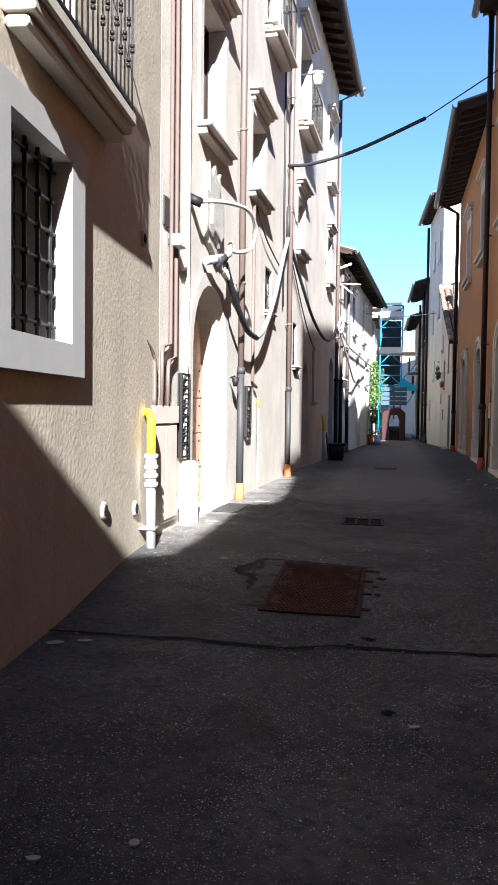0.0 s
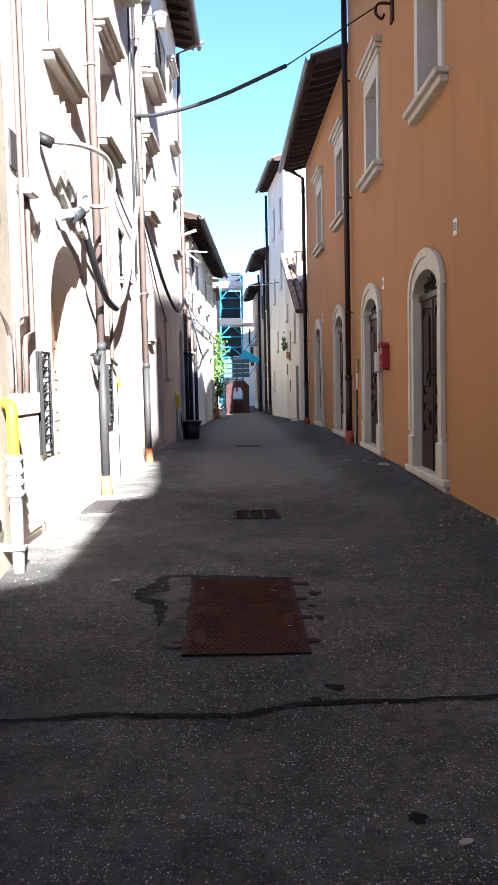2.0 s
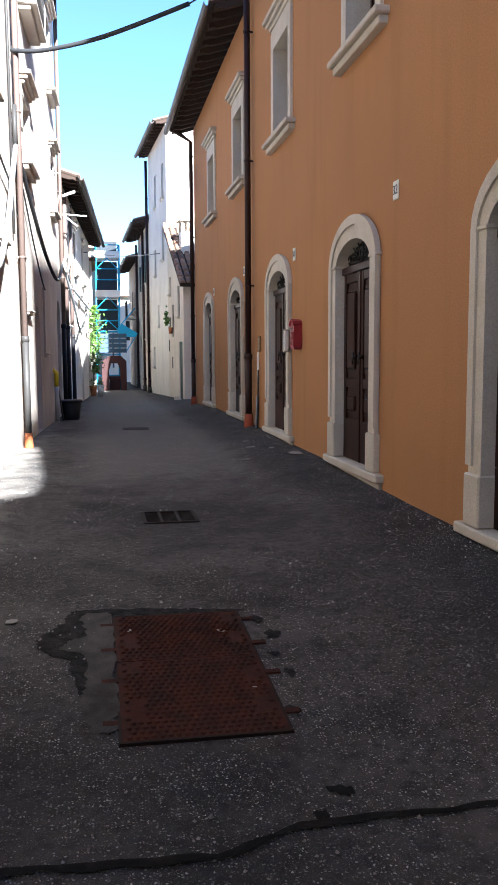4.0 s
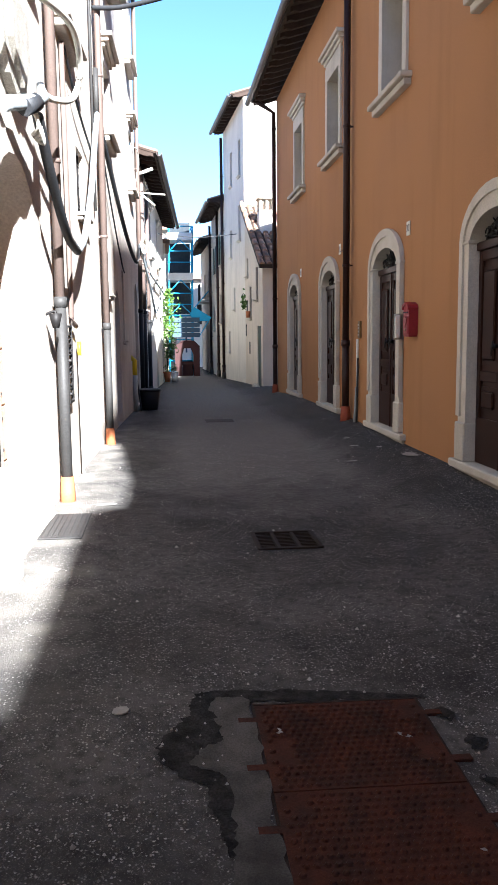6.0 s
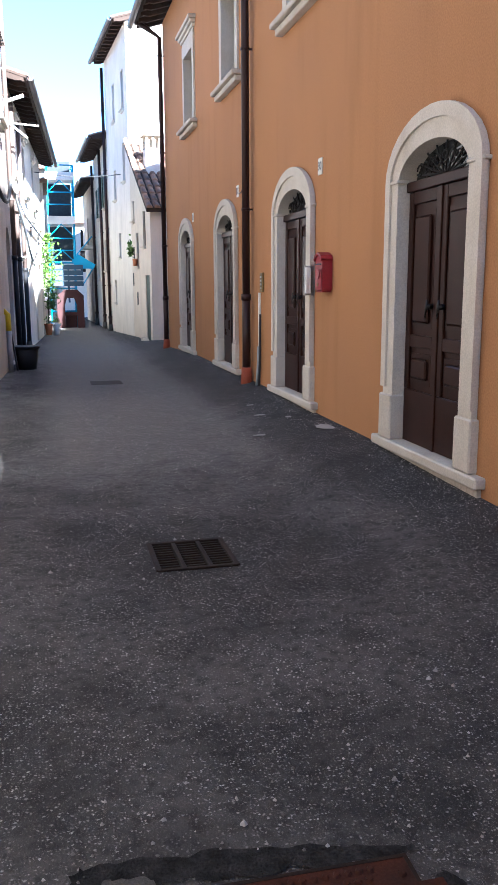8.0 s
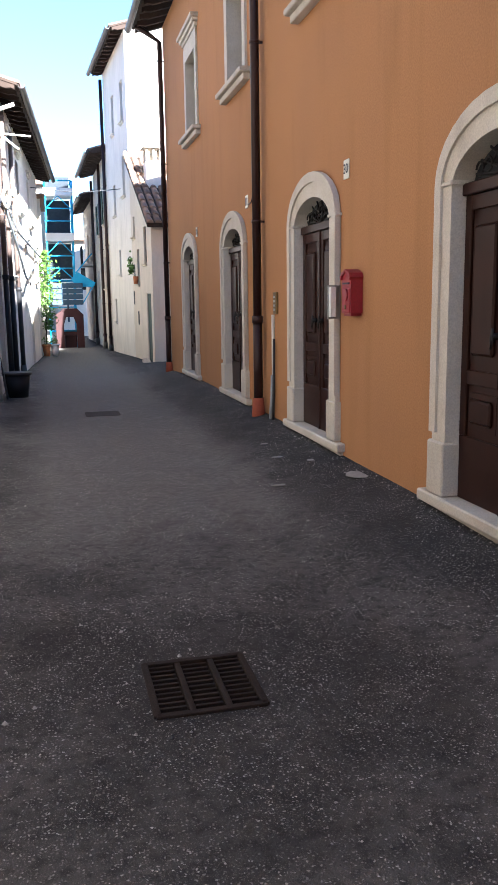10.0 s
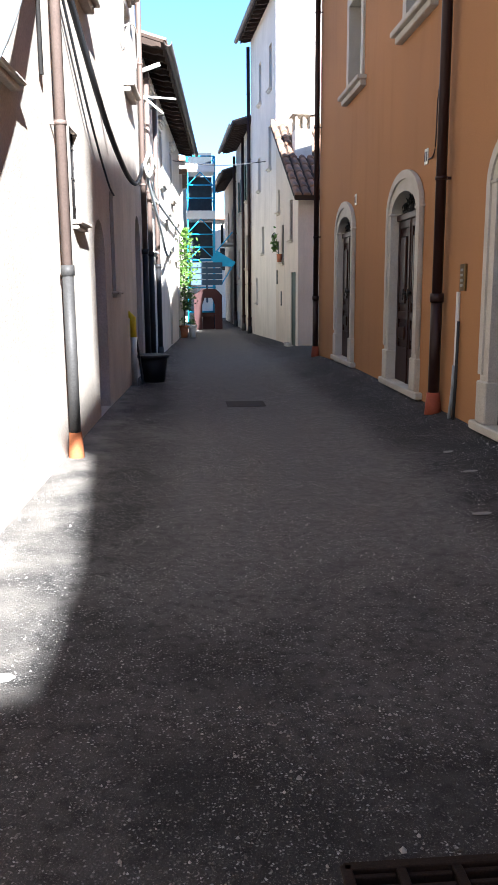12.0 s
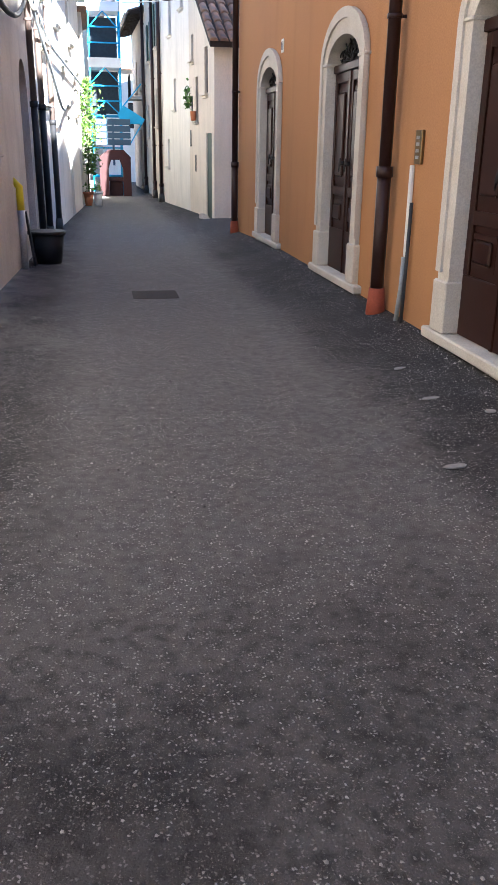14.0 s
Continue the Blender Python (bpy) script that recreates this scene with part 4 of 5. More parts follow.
def iron_panel(s0, s1, z0, z1):
    """An upright wrought panel of frets and scrolls."""
    th = group_at("iron_panel", fB(s0, 0, z0), "black wrought iron panel of letter-like frets", "iron panel", "iron panels by the doors")
    bm = bmesh.new()
    band(bm, [(s0, z0), (s0, z1), (s1, z1), (s1, z0), (s0, z0)], [(s0 + 0.02, z0 + 0.02), (s0 + 0.02, z1 - 0.02), (s1 - 0.02, z1 - 0.02), (s1 - 0.02, z0 + 0.02), (s0 + 0.02, z0 + 0.02)], 0.03, 0.06, fB)
    part("frame", bm, IRON, th)
    part("backing", bmof(box, s0, s0 + 0.12, 0.004, 0.025, z0, z1, fB), IRON, th)
    n = int((z1 - z0) / 0.11)
    c, hw = (s0 + s1) / 2, (s1 - s0) / 2 - 0.03
    for k in range(n):
        z = z0 + 0.06 + k * (z1 - z0 - 0.1) / n
        if k % 3 == 1:
            pts = [(c + hw * math.cos(a), 0.045, z + 0.04 + 0.04 * math.sin(a)) for a in (0.6 + 5.0 * i / 10 for i in range(11))]
        elif k % 3 == 2:
            pts = [(c - hw, 0.045, z), (c + hw, 0.045, z + 0.03), (c - hw, 0.045, z + 0.06), (c + hw, 0.045, z + 0.085)]
        else:
            pts = [(c - hw, 0.045, z), (c - hw, 0.045, z + 0.08), (c + hw, 0.045, z + 0.08), (c + hw, 0.045, z), (c, 0.045, z + 0.03)]
        part("fret", bmof(tube, pts, 0.012, 5, fB), GREYPIPE, th)


iron_panel(0.62, 0.92, 0.78, 1.7)
iron_panel(3.88, 4.18, 0.9, 1.66)

downpipe(fB, 3.3, 0.09, -0.02, 10.3, 1.85, COPPER, GREYPIPE, SHOE, 0.044, "brown downpipe with grey lower length and terracotta foot")
downpipe(fB, 7.35, 0.09, -0.02, 10.3, 1.7, COPPER, GREYPIPE, SHOE, 0.044, "brown downpipe with grey lower length and terracotta foot")
downpipe(fB, 15.85, 0.07, -0.05, 10.2, 2.2, COPPER, BLACKPL, GREYPIPE, 0.05, "grey downpipe at the corner of the plaster house", 0.7)
riser([(6.95, 0.03, 8.6), (6.95, 0.03, 3.2)], 0.018, GREYPIPE, "grey cable pipe on the plaster front")
riser([(4.3, 0.04, 4.4), (4.32, 0.04, 1.75), (4.42, 0.05, 1.68), (4.55, 0.05, 1.66)], 0.025, COPPER, "brown pipe with an elbow under the window")
riser([(4.72, 0.05, 0.0), (4.72, 0.05, 1.35)], 0.016, WHITEPL, "white pipe rising from the street")
riser([(4.72, 0.05, 1.35), (4.72, 0.05, 1.5)], 0.02, YELLOW, "short yellow gas pipe end")

th = group_at("wall_lantern", fB(2.88, 0, 1.72), "small iron lantern bracket beside the downpipe", "lantern")
part("arm", bmof(tube, swing([(2.88, 0.0, 1.72), (2.88, 0.1, 1.76), (2.88, 0.11, 1.72)], 4), 0.012, 6, fB), IRON, th)
part("lantern", bmof(tube, [(2.88, 0.11, 1.62), (2.88, 0.11, 1.74)], 0.03, 6, fB, r1=0.06), IRON, th)

# coat of arms over the door
th = group_at("stone_crest", fB(1.95, 0, 3.4), "weathered carved stone crest above the door", "stone carving")
bm = bmof(prism, [(1.55, 3.9), (2.3, 3.9), (2.35, 3.5), (2.2, 3.3), (1.95, 3.18), (1.68, 3.3), (1.52, 3.5)], 0.002, 0.07, fB)
part("shield", bm, RELIEF, th)
part("field", bmof(prism, [(1.66, 3.82), (2.18, 3.82), (2.22, 3.52), (1.95, 3.28), (1.64, 3.52)], 0.07, 0.11, fB), RELIEF, th)
part("crown", bmof(prism, [(1.7, 3.905), (2.15, 3.905), (2.2, 4.25), (2.05, 4.12), (1.93, 4.28), (1.8, 4.12), (1.66, 4.25)], 0.002, 0.06, fB), RELIEF, th)

# ---- cables ----
def cable(name, pts, r, material, label, category="cable", seg=8, n=10):
    at = fB(*pts[0])
    return single(name, bmof(tube, swing(pts, n), r, seg, fB), material, at, label, category, "cables on the plaster front")


th = group_at("cable_bundle", fB(1.9, 0.1, 3.1), "grey taped cable bundle over the arched door", "cable bundle")
bm = bmesh.new()
tube(bm, swing([(1.5, 0.05, 3.05), (1.7, 0.2, 3.12), (1.9, 0.24, 3.2), (2.1, 0.2, 3.3), (2.3, 0.16, 3.4)], 4), 0.055, 9, fB, r1=0.03)
part("wrap", bm, GREYHOSE, th)
part("tape", bmof(tube, [(1.62, 0.16, 3.06), (1.75, 0.22, 3.13)], 0.062, 9, fB), CABLE, th)
for k in range(4):
    part("loose_end", bmof(tube, swing([(1.75 + 0.05 * k, 0.2, 3.08), (1.8 + 0.07 * k, 0.22, 2.98 - 0.02 * k), (1.9 + 0.04 * k, 0.16, 2.95)], 5), 0.014, 6, fB), WHITEHOSE, th)
th = group_at("cable_anchor", fB(1.0, 0, 3.62), "black iron cable anchor on the plaster wall", "anchor")
part("socket", bmof(tube, [(0.98, 0.0, 3.66), (1.02, 0.14, 3.6)], 0.055, 8, fB), IRON, th)
cable("white_hose", [(1.02, 0.12, 3.62), (1.5, 0.3, 3.72), (2.2, 0.42, 3.78), (2.6, 0.42, 3.62), (2.6, 0.36, 3.4), (2.3, 0.25, 3.3), (2.1, 0.2, 3.3)], 0.026, WHITEHOSE, "pale loop of hose over the arched door", "hose")
cable("sagging_cable", [(1.9, 0.2, 3.08), (2.4, 0.2, 2.75), (3.1, 0.2, 2.42), (3.9, 0.18, 2.36)], 0.04, CABLE, "thick black cable sagging along the front")
cable("sagging_cable", [(3.9, 0.18, 2.36), (4.6, 0.17, 2.6), (5.6, 0.14, 3.25), (6.5, 0.1, 4.0), (7.25, 0.06, 4.5)], 0.038, GREYHOSE, "grey sheathed cable rising along the front")
cable("sagging_cable", [(7.3, 0.06, 4.5), (8.2, 0.12, 4.0), (9.5, 0.2, 3.35), (11.2, 0.22, 3.05), (13.0, 0.18, 3.1), (14.6, 0.12, 3.4), (15.7, 0.08, 3.75)], 0.034, CABLE, "black cable sagging towards the house corner")
cable("thin_cable", [(7.3, 0.05, 4.45), (9.0, 0.08, 3.4), (10.5, 0.07, 2.85), (11.3, 0.05, 2.75)], 0.013, CABLE, "thin dark cable along the front")
cable("thin_cable", [(4.4, 0.05, 4.4), (5.2, 0.06, 4.05), (6.6, 0.06, 3.8)], 0.013, CABLE, "thin dark cable along the front")
cable("thin_cable", [(13.0, 0.05, 5.3), (13.4, 0.2, 5.45), (13.8, 0.22, 5.2), (13.9, 0.1, 4.7)], 0.012, WHITEHOSE, "loose pale loop of wire on the front")
riser([(7.3, 0.05, 4.5), (7.3, 0.05, 5.1)], 0.035, GREYPIPE, "grey cable sleeve on the plaster front")
cable("corner_coil", [(15.6, 0.1, 3.7), (15.7, 0.22, 3.95), (15.85, 0.25, 3.75), (15.75, 0.18, 3.55), (15.6, 0.14, 3.75), (15.8, 0.2, 4.0), (15.95, 0.15, 3.7)], 0.03, WHITEHOSE, "pale coil of cable at the house corner")

# the cable across the street and its stay wire
A0, A1, A2 = (-2.02, 15.6, 5.86), (0.42, 14.25, 6.13), (1.6, 13.15, 6.5)
bm = bmof(tube, swing([A0, (-1.55, 15.35, 5.80), (-0.7, 14.85, 5.86), A1], 8), 0.032, 8)
single("street_cable", bm, CABLE, A0, "thick black cable strung across the street", "cable")
bm = bmof(tube, [A1, A2], 0.01, 6)
single("stay_wire", bm, IRON, A1, "thin stay wire holding the street cable", "wire")
bm = bmof(tube, swing([(-1.3, 33.8, 5.25), (0.2, 34.0, 5.15), (1.62, 34.2, 5.3)], 8), 0.014, 6)
single("street_wire", bm, CABLE, (-1.3, 33.8, 5.25), "thin black wire strung across the street", "wire")

# ---- small balconies on the plaster house ----
def rail_balcony(s0, s1, z):
    th = group_at("window_balcony", fB(s0, 0, z), "small window balcony with thin iron rail", "balcony", "balconies on the plaster house")
    bm = bmof(box, s0, s1, 0.0, 0.3, z - 0.07, z, fB, 0.012)
    box(bm, s0 + 0.05, s1 - 0.05, 0.0, 0.2, z - 0.14, z - 0.07, fB, 0.012)
    part("slab", bm, PINK, th)
    part("top_rail", bmof(box, s0, s1, 0.26, 0.28, z + 0.9, z + 0.93, fB), IRON, th)
    for s in (s0, s1):
        part("side_rail", bmof(box, s - 0.01, s + 0.01, 0.0, 0.28, z + 0.9, z + 0.93, fB), IRON, th)
    for k in range(int((s1 - s0) / 0.12) + 1):
        s = s0 + k * 0.12
        part("baluster", bmof(tube, [(s, 0.27, z), (s, 0.27, z + 0.9)], 0.007, 5, fB), IRON, th)
    pot = group_at("flower_pot", fB(s0 + 0.1, 0.36, z + 0.7), "pale clay flower pot hung on the rail", "flower pot", "pots on the rails")
    part("body", bmof(tube, [(s0 + 0.1, 0.37, z + 0.72), (s0 + 0.1, 0.37, z + 0.94)], 0.08, 12, fB, r1=0.11), GREYDOOR, pot)
    part("rim", bmof(tube, [(s0 + 0.1, 0.37, z + 0.93), (s0 + 0.1, 0.37, z + 0.98)], 0.125, 12, fB), GREYDOOR, pot)
    part("hook", bmof(box, s0 + 0.09, s0 + 0.11, 0.25, 0.3, z + 0.84, z + 0.94, fB), IRON, pot)


rail_balcony(5.1, 6.6, 7.4)
rail_balcony(8.6, 10.3, 7.12)

# ---- street furniture ----
def bucket():
    x, y = -1.52, 22.15
    z = ground_z(x, y)
    th = group_at("plant_tub", (x, y, z), "black plastic tub beside the wall", "tub")
    bm = bmesh.new()
    tube(bm, [(x, y, z), (x, y, z + 0.42)], 0.19, 16, r1=0.25)
    part("body", bm, BLACKPL, th)
    part("rim", bmof(tube, [(x, y, z + 0.41), (x, y, z + 0.46)], 0.275, 16), BLACKPL, th)
    th = group_at("gas_riser", (-1.84, 21.4, z), "yellow topped gas riser by the tub", "gas pipe")
    part("lower_pipe", bmof(tube, [(-1.79, 21.4, z), (-1.79, 21.4, z + 0.8)], 0.05, 8), GALV, th)
    part("upper_pipe", bmof(tube, [(-1.79, 21.4, z + 0.8), (-1.79, 21.4, z + 1.1), (-1.88, 21.45, z + 1.18)], 0.05, 8), YELLOW, th, "yellow plastic pipe")
    bm = bmesh.new()
    prism(bm, [(20.9, z), (21.0, z + 0.75), (21.08, z + 0.75), (21.35, z)], 0, 0.03, lambda s, o, zz: Vector((-1.70 + o - (zz - z) * 0.12, s + 0.85, zz)))
    single("leaning_board", bm, BLACKPL, (-1.7, 21.9, z), "dark board leaning on the wall behind the tub", "board")


bucket()


def blot(name, run, material, lift, label, category):
    """A thin patch with a ragged edge, lying on the ground."""
    loop = swing([(x, y, 0) for x, y in run + run[:1]], 12)[:-1]
    loop = [(x + 0.03 * noise.noise((x * 11, y * 11, 1)) + 0.022 * noise.noise((x * 41, y * 41, 3)), y + 0.03 * noise.noise((x * 11, y * 11, 5)) + 0.022 * noise.noise((x * 41, y * 41, 8))) for x, y, _ in loop]
    bm = bmesh.new()
    vs = [bm.verts.new((x, y, ground_z(x, y) + lift)) for x, y in loop]
    es = [bm.edges.new((vs[i], vs[(i + 1) % len(vs)])) for i in range(len(vs))]
    bmesh.ops.triangle_fill(bm, use_beauty=True, edges=es)
    single(name, bm, material, (*run[0], ground_z(*run[0])), label, category, kind="structure")


def plate():
    x0, x1, y0, y1 = -0.875, -0.19, 6.01, 7.33
    z = lambda x, y: ground_z(x, y) + 0.008
    th = group_at("access_cover", (x0, y0, z(x0, y0)), "rusty chequered steel cover in the street", "access cover", kind="")
    bm = bmesh.new()

    def slab(bm, a, b, c, d, lo, hi):
        vs = [bm.verts.new((x, y, z(x, y) + h)) for x in (a, b) for y in (c, d) for h in (lo, hi)]
        for q in ((0, 1, 3, 2), (4, 6, 7, 5), (0, 4, 5, 1), (2, 3, 7, 6), (0, 2, 6, 4), (1, 5, 7, 3)):
            bm.faces.new([vs[i] for i in q])
    for c, d in ((y0, 6.72), (6.728, y1)):
        bm = bmesh.new()
        slab(bm, x0, x1, c, d, -0.012, 0.004)
        lid = part("lid", bm, RUST, th)
        bm = bmesh.new()
        n, m = 20, int((d - c) / 0.037)
        for i in range(n):
            for j in range(m):
                cx, cy = x0 + 0.03 + i * (x1 - x0 - 0.06) / (n - 1), c + 0.025 + j * (d - c - 0.05) / (m - 1)
                if j % 2:
                    cx += 0.018
                if cx > x1 - 0.02 or (0.03 < x1 - cx < 0.10 and (j // 4) % 2) or (0.04 < cx - x0 < 0.11 and 3 < j % 12 < 9):
                    continue
                h = z(cx, cy) + 0.004
                a = [bm.verts.new((cx + 0.013 * math.cos(t), cy + 0.015 * math.sin(t), h)) for t in (math.pi * k / 3 for k in range(6))]
                b = [bm.verts.new((cx + 0.007 * math.cos(t), cy + 0.009 * math.sin(t), h + 0.007)) for t in (math.pi * k / 3 for k in range(6))]
                bm.faces.new(b)
                for k in range(6):
                    bm.faces.new((a[k], a[(k + 1) % 6], b[(k + 1) % 6], b[k]))
        tagged(part("studs", bm, RUST, lid, "raised round studs"), kind="stuff")
    for c in (6.15, 6.52, 6.86, 7.20):
        for a, b in ((x0 - 0.075, x0), (x1, x1 + 0.075)):
            bm = bmesh.new()
            slab(bm, a, b, c, c + 0.035, -0.012, 0.002)
            part("hinge_lug", bm, RUST, th)
    bm = bmesh.new()
    for a, b, c, d in ((x0 - 0.012, x0, y0, y1), (x1, x1 + 0.012, y0, y1), (x0 - 0.012, x1 + 0.012, y1, y1 + 0.012), (x0 - 0.012, x1 + 0.012, y0 - 0.012, y0)):
        slab(bm, a, b, c, d, -0.012, 0.006)
    part("frame", bm, GRATEIRON, th)
    # mortar bed and black tar round the cover
    blot("trim_tar", [(-0.14, 7.39), (-0.5, 7.46), (-0.98, 7.51), (-1.13, 7.44), (-1.15, 7.28), (-1.24, 7.10), (-1.27, 6.95), (-1.19, 6.86), (-1.10, 6.76), (-1.075, 6.55), (-1.05, 6.42), (-1.0, 6.5), (-0.94, 7.0), (-0.90, 7.36), (-0.5, 7.36), (-0.15, 7.35)], WORNTAR, 0.005, "black tar edge round the cover", "tar")
    blot("trim_mortar", [(-0.885, 7.40), (-1.03, 7.43), (-1.06, 7.30), (-1.01, 7.12), (-1.11, 7.0), (-1.13, 6.90), (-1.03, 6.80), (-1.02, 6.55), (-1.04, 6.35), (-1.0, 6.16), (-0.91, 6.12), (-0.885, 6.3), (-0.885, 7.0)], MORTAR, 0.009, "pale mortar bed beside the cover", "mortar")
    for x, y, r in ((-0.10, 7.20, 0.035), (-0.05, 6.98, 0.04), (-0.09, 6.74, 0.03), (-0.08, 6.52, 0.03), (-0.14, 6.16, 0.035)):
        blot("trim_tar", [(x + r * math.cos(a) * (1 + 0.5 * noise.noise((a, x, y))), y + 1.3 * r * math.sin(a) * (1 + 0.5 * noise.noise((a, y, x)))) for a in (2 * math.pi * k / 9 for k in range(9))], WORNTAR, 0.005, "black tar spot beside the cover", "tar")

    for x, y, r in ((0.03, 4.42, 0.03), (-0.10, 5.58, 0.035), (-0.22, 5.47, 0.025)):
        blot("trim_tar", [(x + 1.4 * r * math.cos(a) * (1 + 0.6 * noise.noise((a, x, y))), y + r * math.sin(a) * (1 + 0.6 * noise.noise((a, y, x)))) for a in (2 * math.pi * k / 9 for k in range(9))], TAR, 0.005, "black tar spot on the worn asphalt", "tar")


plate()


def grate():
    x0, x1, y0, y1 = GR
    z = ground_z((x0 + x1) / 2, y0)
    th = group_at("drain_grate", (x0, y0, z), "rusted cast iron drain grate in the street", "drain grate")
    bm = bmof(box, x0, x1, y0, y1, z - 0.4, z - 0.34)
    for a, b, c, d in ((x0 - 0.03, x0 - 0.001, y0, y1), (x1 + 0.001, x1 + 0.03, y0, y1), (x0, x1, y0 - 0.03, y0 - 0.001), (x0, x1, y1 + 0.001, y1 + 0.03)):
        box(bm, a, b, c, d, z - 0.4, z - 0.02)
    # near-black colour deepens the shade inside the pit
    part("pit", bm, SHADEBLACK, th, "dark pit under the grate")
    for a, b, c, d in ((x0 - 0.01, x0 + 0.022, y0, y1), (x1 - 0.022, x1 + 0.01, y0, y1), (x0, x1, y0 - 0.01, y0 + 0.022), (x0, x1, y1 - 0.022, y1 + 0.01)):
        part("rim", bmof(box, a, b, c, d, z - 0.03, z + 0.012, ident, 0.003), GRATEIRON, th)
    for k in (1, 2):
        x = x0 + (x1 - x0) * k / 3
        part("rib", bmof(box, x - 0.014, x + 0.014, y0 + 0.02, y1 - 0.02, z - 0.035, z + 0.009, ident, 0.003), GRATEIRON, th)
    n = 11
    me = None
    for i in range(3):
        for k in range(n):
            a = x0 + (x1 - x0) * i / 3 + 0.018
            y = y0 + 0.035 + (y1 - y0 - 0.07) * k / (n - 1)
            if me is None:
                me = finish(bmof(box, 0, (x1 - x0) / 3 - 0.036, -0.008, 0.008, -0.03, 0.0, ident, 0.002), "bar", GRATEIRON)
            shared("bar", me, th, (a, y, z + 0.005 - 0.012 * math.sin(math.pi * (i * 4 + 2) / 12) * 0.5))


grate()
for (x, y), sx, sy in (((-0.17, 19.2), 0.26, 0.26),):
    z = ground_z(x, y)
    bm = bmof(box, x - sx, x + sx, y - sy, y + sy, z - 0.02, z + 0.008, ident, 0.004)
    single("manhole_cover", bm, GRATEIRON, (x, y, z), "dark iron cover set in the asphalt", "cover", "iron covers in the street")
z = ground_z(-2.05, 10.5) + 0.004
th = group_at("cellar_hatch", (-2.05, 10.5, z), "grey ribbed steel hatch by the arched door", "hatch")
part("plate", bmof(box, -2.24, -1.84, 10.12, 10.96, z, z + 0.012, ident, 0.003), GREYPIPE, th)
for k in range(9):
    part("ridge", bmof(box, -2.2 + k * 0.04, -2.185 + k * 0.04, 10.16, 10.92, z + 0.012, z + 0.016), GREYPIPE, th)


def chip(x, y, sx, sy, label, rot=0.0, h=0.007):
    z = ground_z(x, y) + 0.004
    bm = bmesh.new()
    poly = [(sx * math.cos(a) * (0.8 + 0.25 * noise.noise((a, x, y))), sy * math.sin(a) * (0.8 + 0.25 * noise.noise((a + 9, x, y)))) for a in (2 * math.pi * k / 8 for k in range(8))]
    c, s = math.cos(rot), math.sin(rot)
    prism(bm, [(p * c - q * s, p * s + q * c) for p, q in poly], 0, h, lambda p, o, q: Vector((x + p, y + q, z + o)))
    single("stone_chip", bm, PAPER, (x, y, z), label, "stone chip", "loose chips on the street")


for x, y, sx, sy, r in ((-1.42, 7.33, 0.05, 0.04, 1.0), (1.66, 13.25, 0.13, 0.16, 0.1), (1.0, 13.45, 0.08, 0.035, 0.1), (0.15, 4.25, 0.035, 0.02, 0.4), (-0.81, 3.06, 0.025, 0.03, 0.2), (-1.8, 5.09, 0.06, 0.04, 0.3), (1.33, 15.2, 0.07, 0.03, 0.4), (1.28, 14.5, 0.09, 0.03, 0.2), (1.5, 14.1, 0.05, 0.04, 0.3), (-1.95, 5.0, 0.07, 0.05, 0.5), (-0.8, 7.12, 0.02, 0.03, 0.2), (-0.32, 7.05, 0.012, 0.045, 0.9), (-0.27, 6.4, 0.015, 0.03, 0.5), (-1.98, 9.3, 0.1, 0.06, 0.3), (-1.75, 11.4, 0.12, 0.05, 0.1), (-1.95, 3.9, 0.05, 0.03, 0.1), (-1.1, 2.9, 0.03, 0.02, 0.1)):
    chip(x, y, sx, sy, "pale broken stone chip lying on asphalt", r)


def gravel():
    bm = bmesh.new()
    rnd = random.Random(4)
    for k in range(8200):
        if k < 6600:
            x, y = rnd.uniform(-2.2, 1.75), 1.5 + 14 * rnd.random() ** 1.2
            if noise.noise((x * 0.9, y * 0.9, 2)) + 0.5 * noise.noise((x * 3, y * 3, 5)) < -0.02 + 0.12 * rnd.random():
                continue
        elif k < 7050:
            x, y = -2.28 + abs(rnd.gauss(0, 0.22)), rnd.uniform(7.8, 16)
        else:
            x, y = 1.78 - abs(rnd.gauss(0, 0.10)), rnd.uniform(5, 25)
        if -0.95 < x < -0.15 and 5.95 < y < 7.42 or GR[0] < x < GR[1] and GR[2] < y < GR[3]:
            continue
        r = rnd.uniform(0.0025, 0.008) * (1.8 if rnd.random() < 0.05 else 1)
        z = ground_z(x, y) + 0.007
        a0 = rnd.random() * 6
        top = bm.verts.new((x, y, z + r * 0.9))
        ring = [bm.verts.new((x + r * (0.7 + 0.5 * rnd.random()) * math.cos(a0 + i * 1.257), y + r * (0.7 + 0.5 * rnd.random()) * math.sin(a0 + i * 1.257), z - 0.002)) for i in range(5)]
        for i in range(5):
            bm.faces.new((top, ring[i], ring[(i + 1) % 5]))
    single("gravel", bm, GRIT, (0, 6, 0), "scattered pale grit on the asphalt", "gravel", kind="stuff")


gravel()

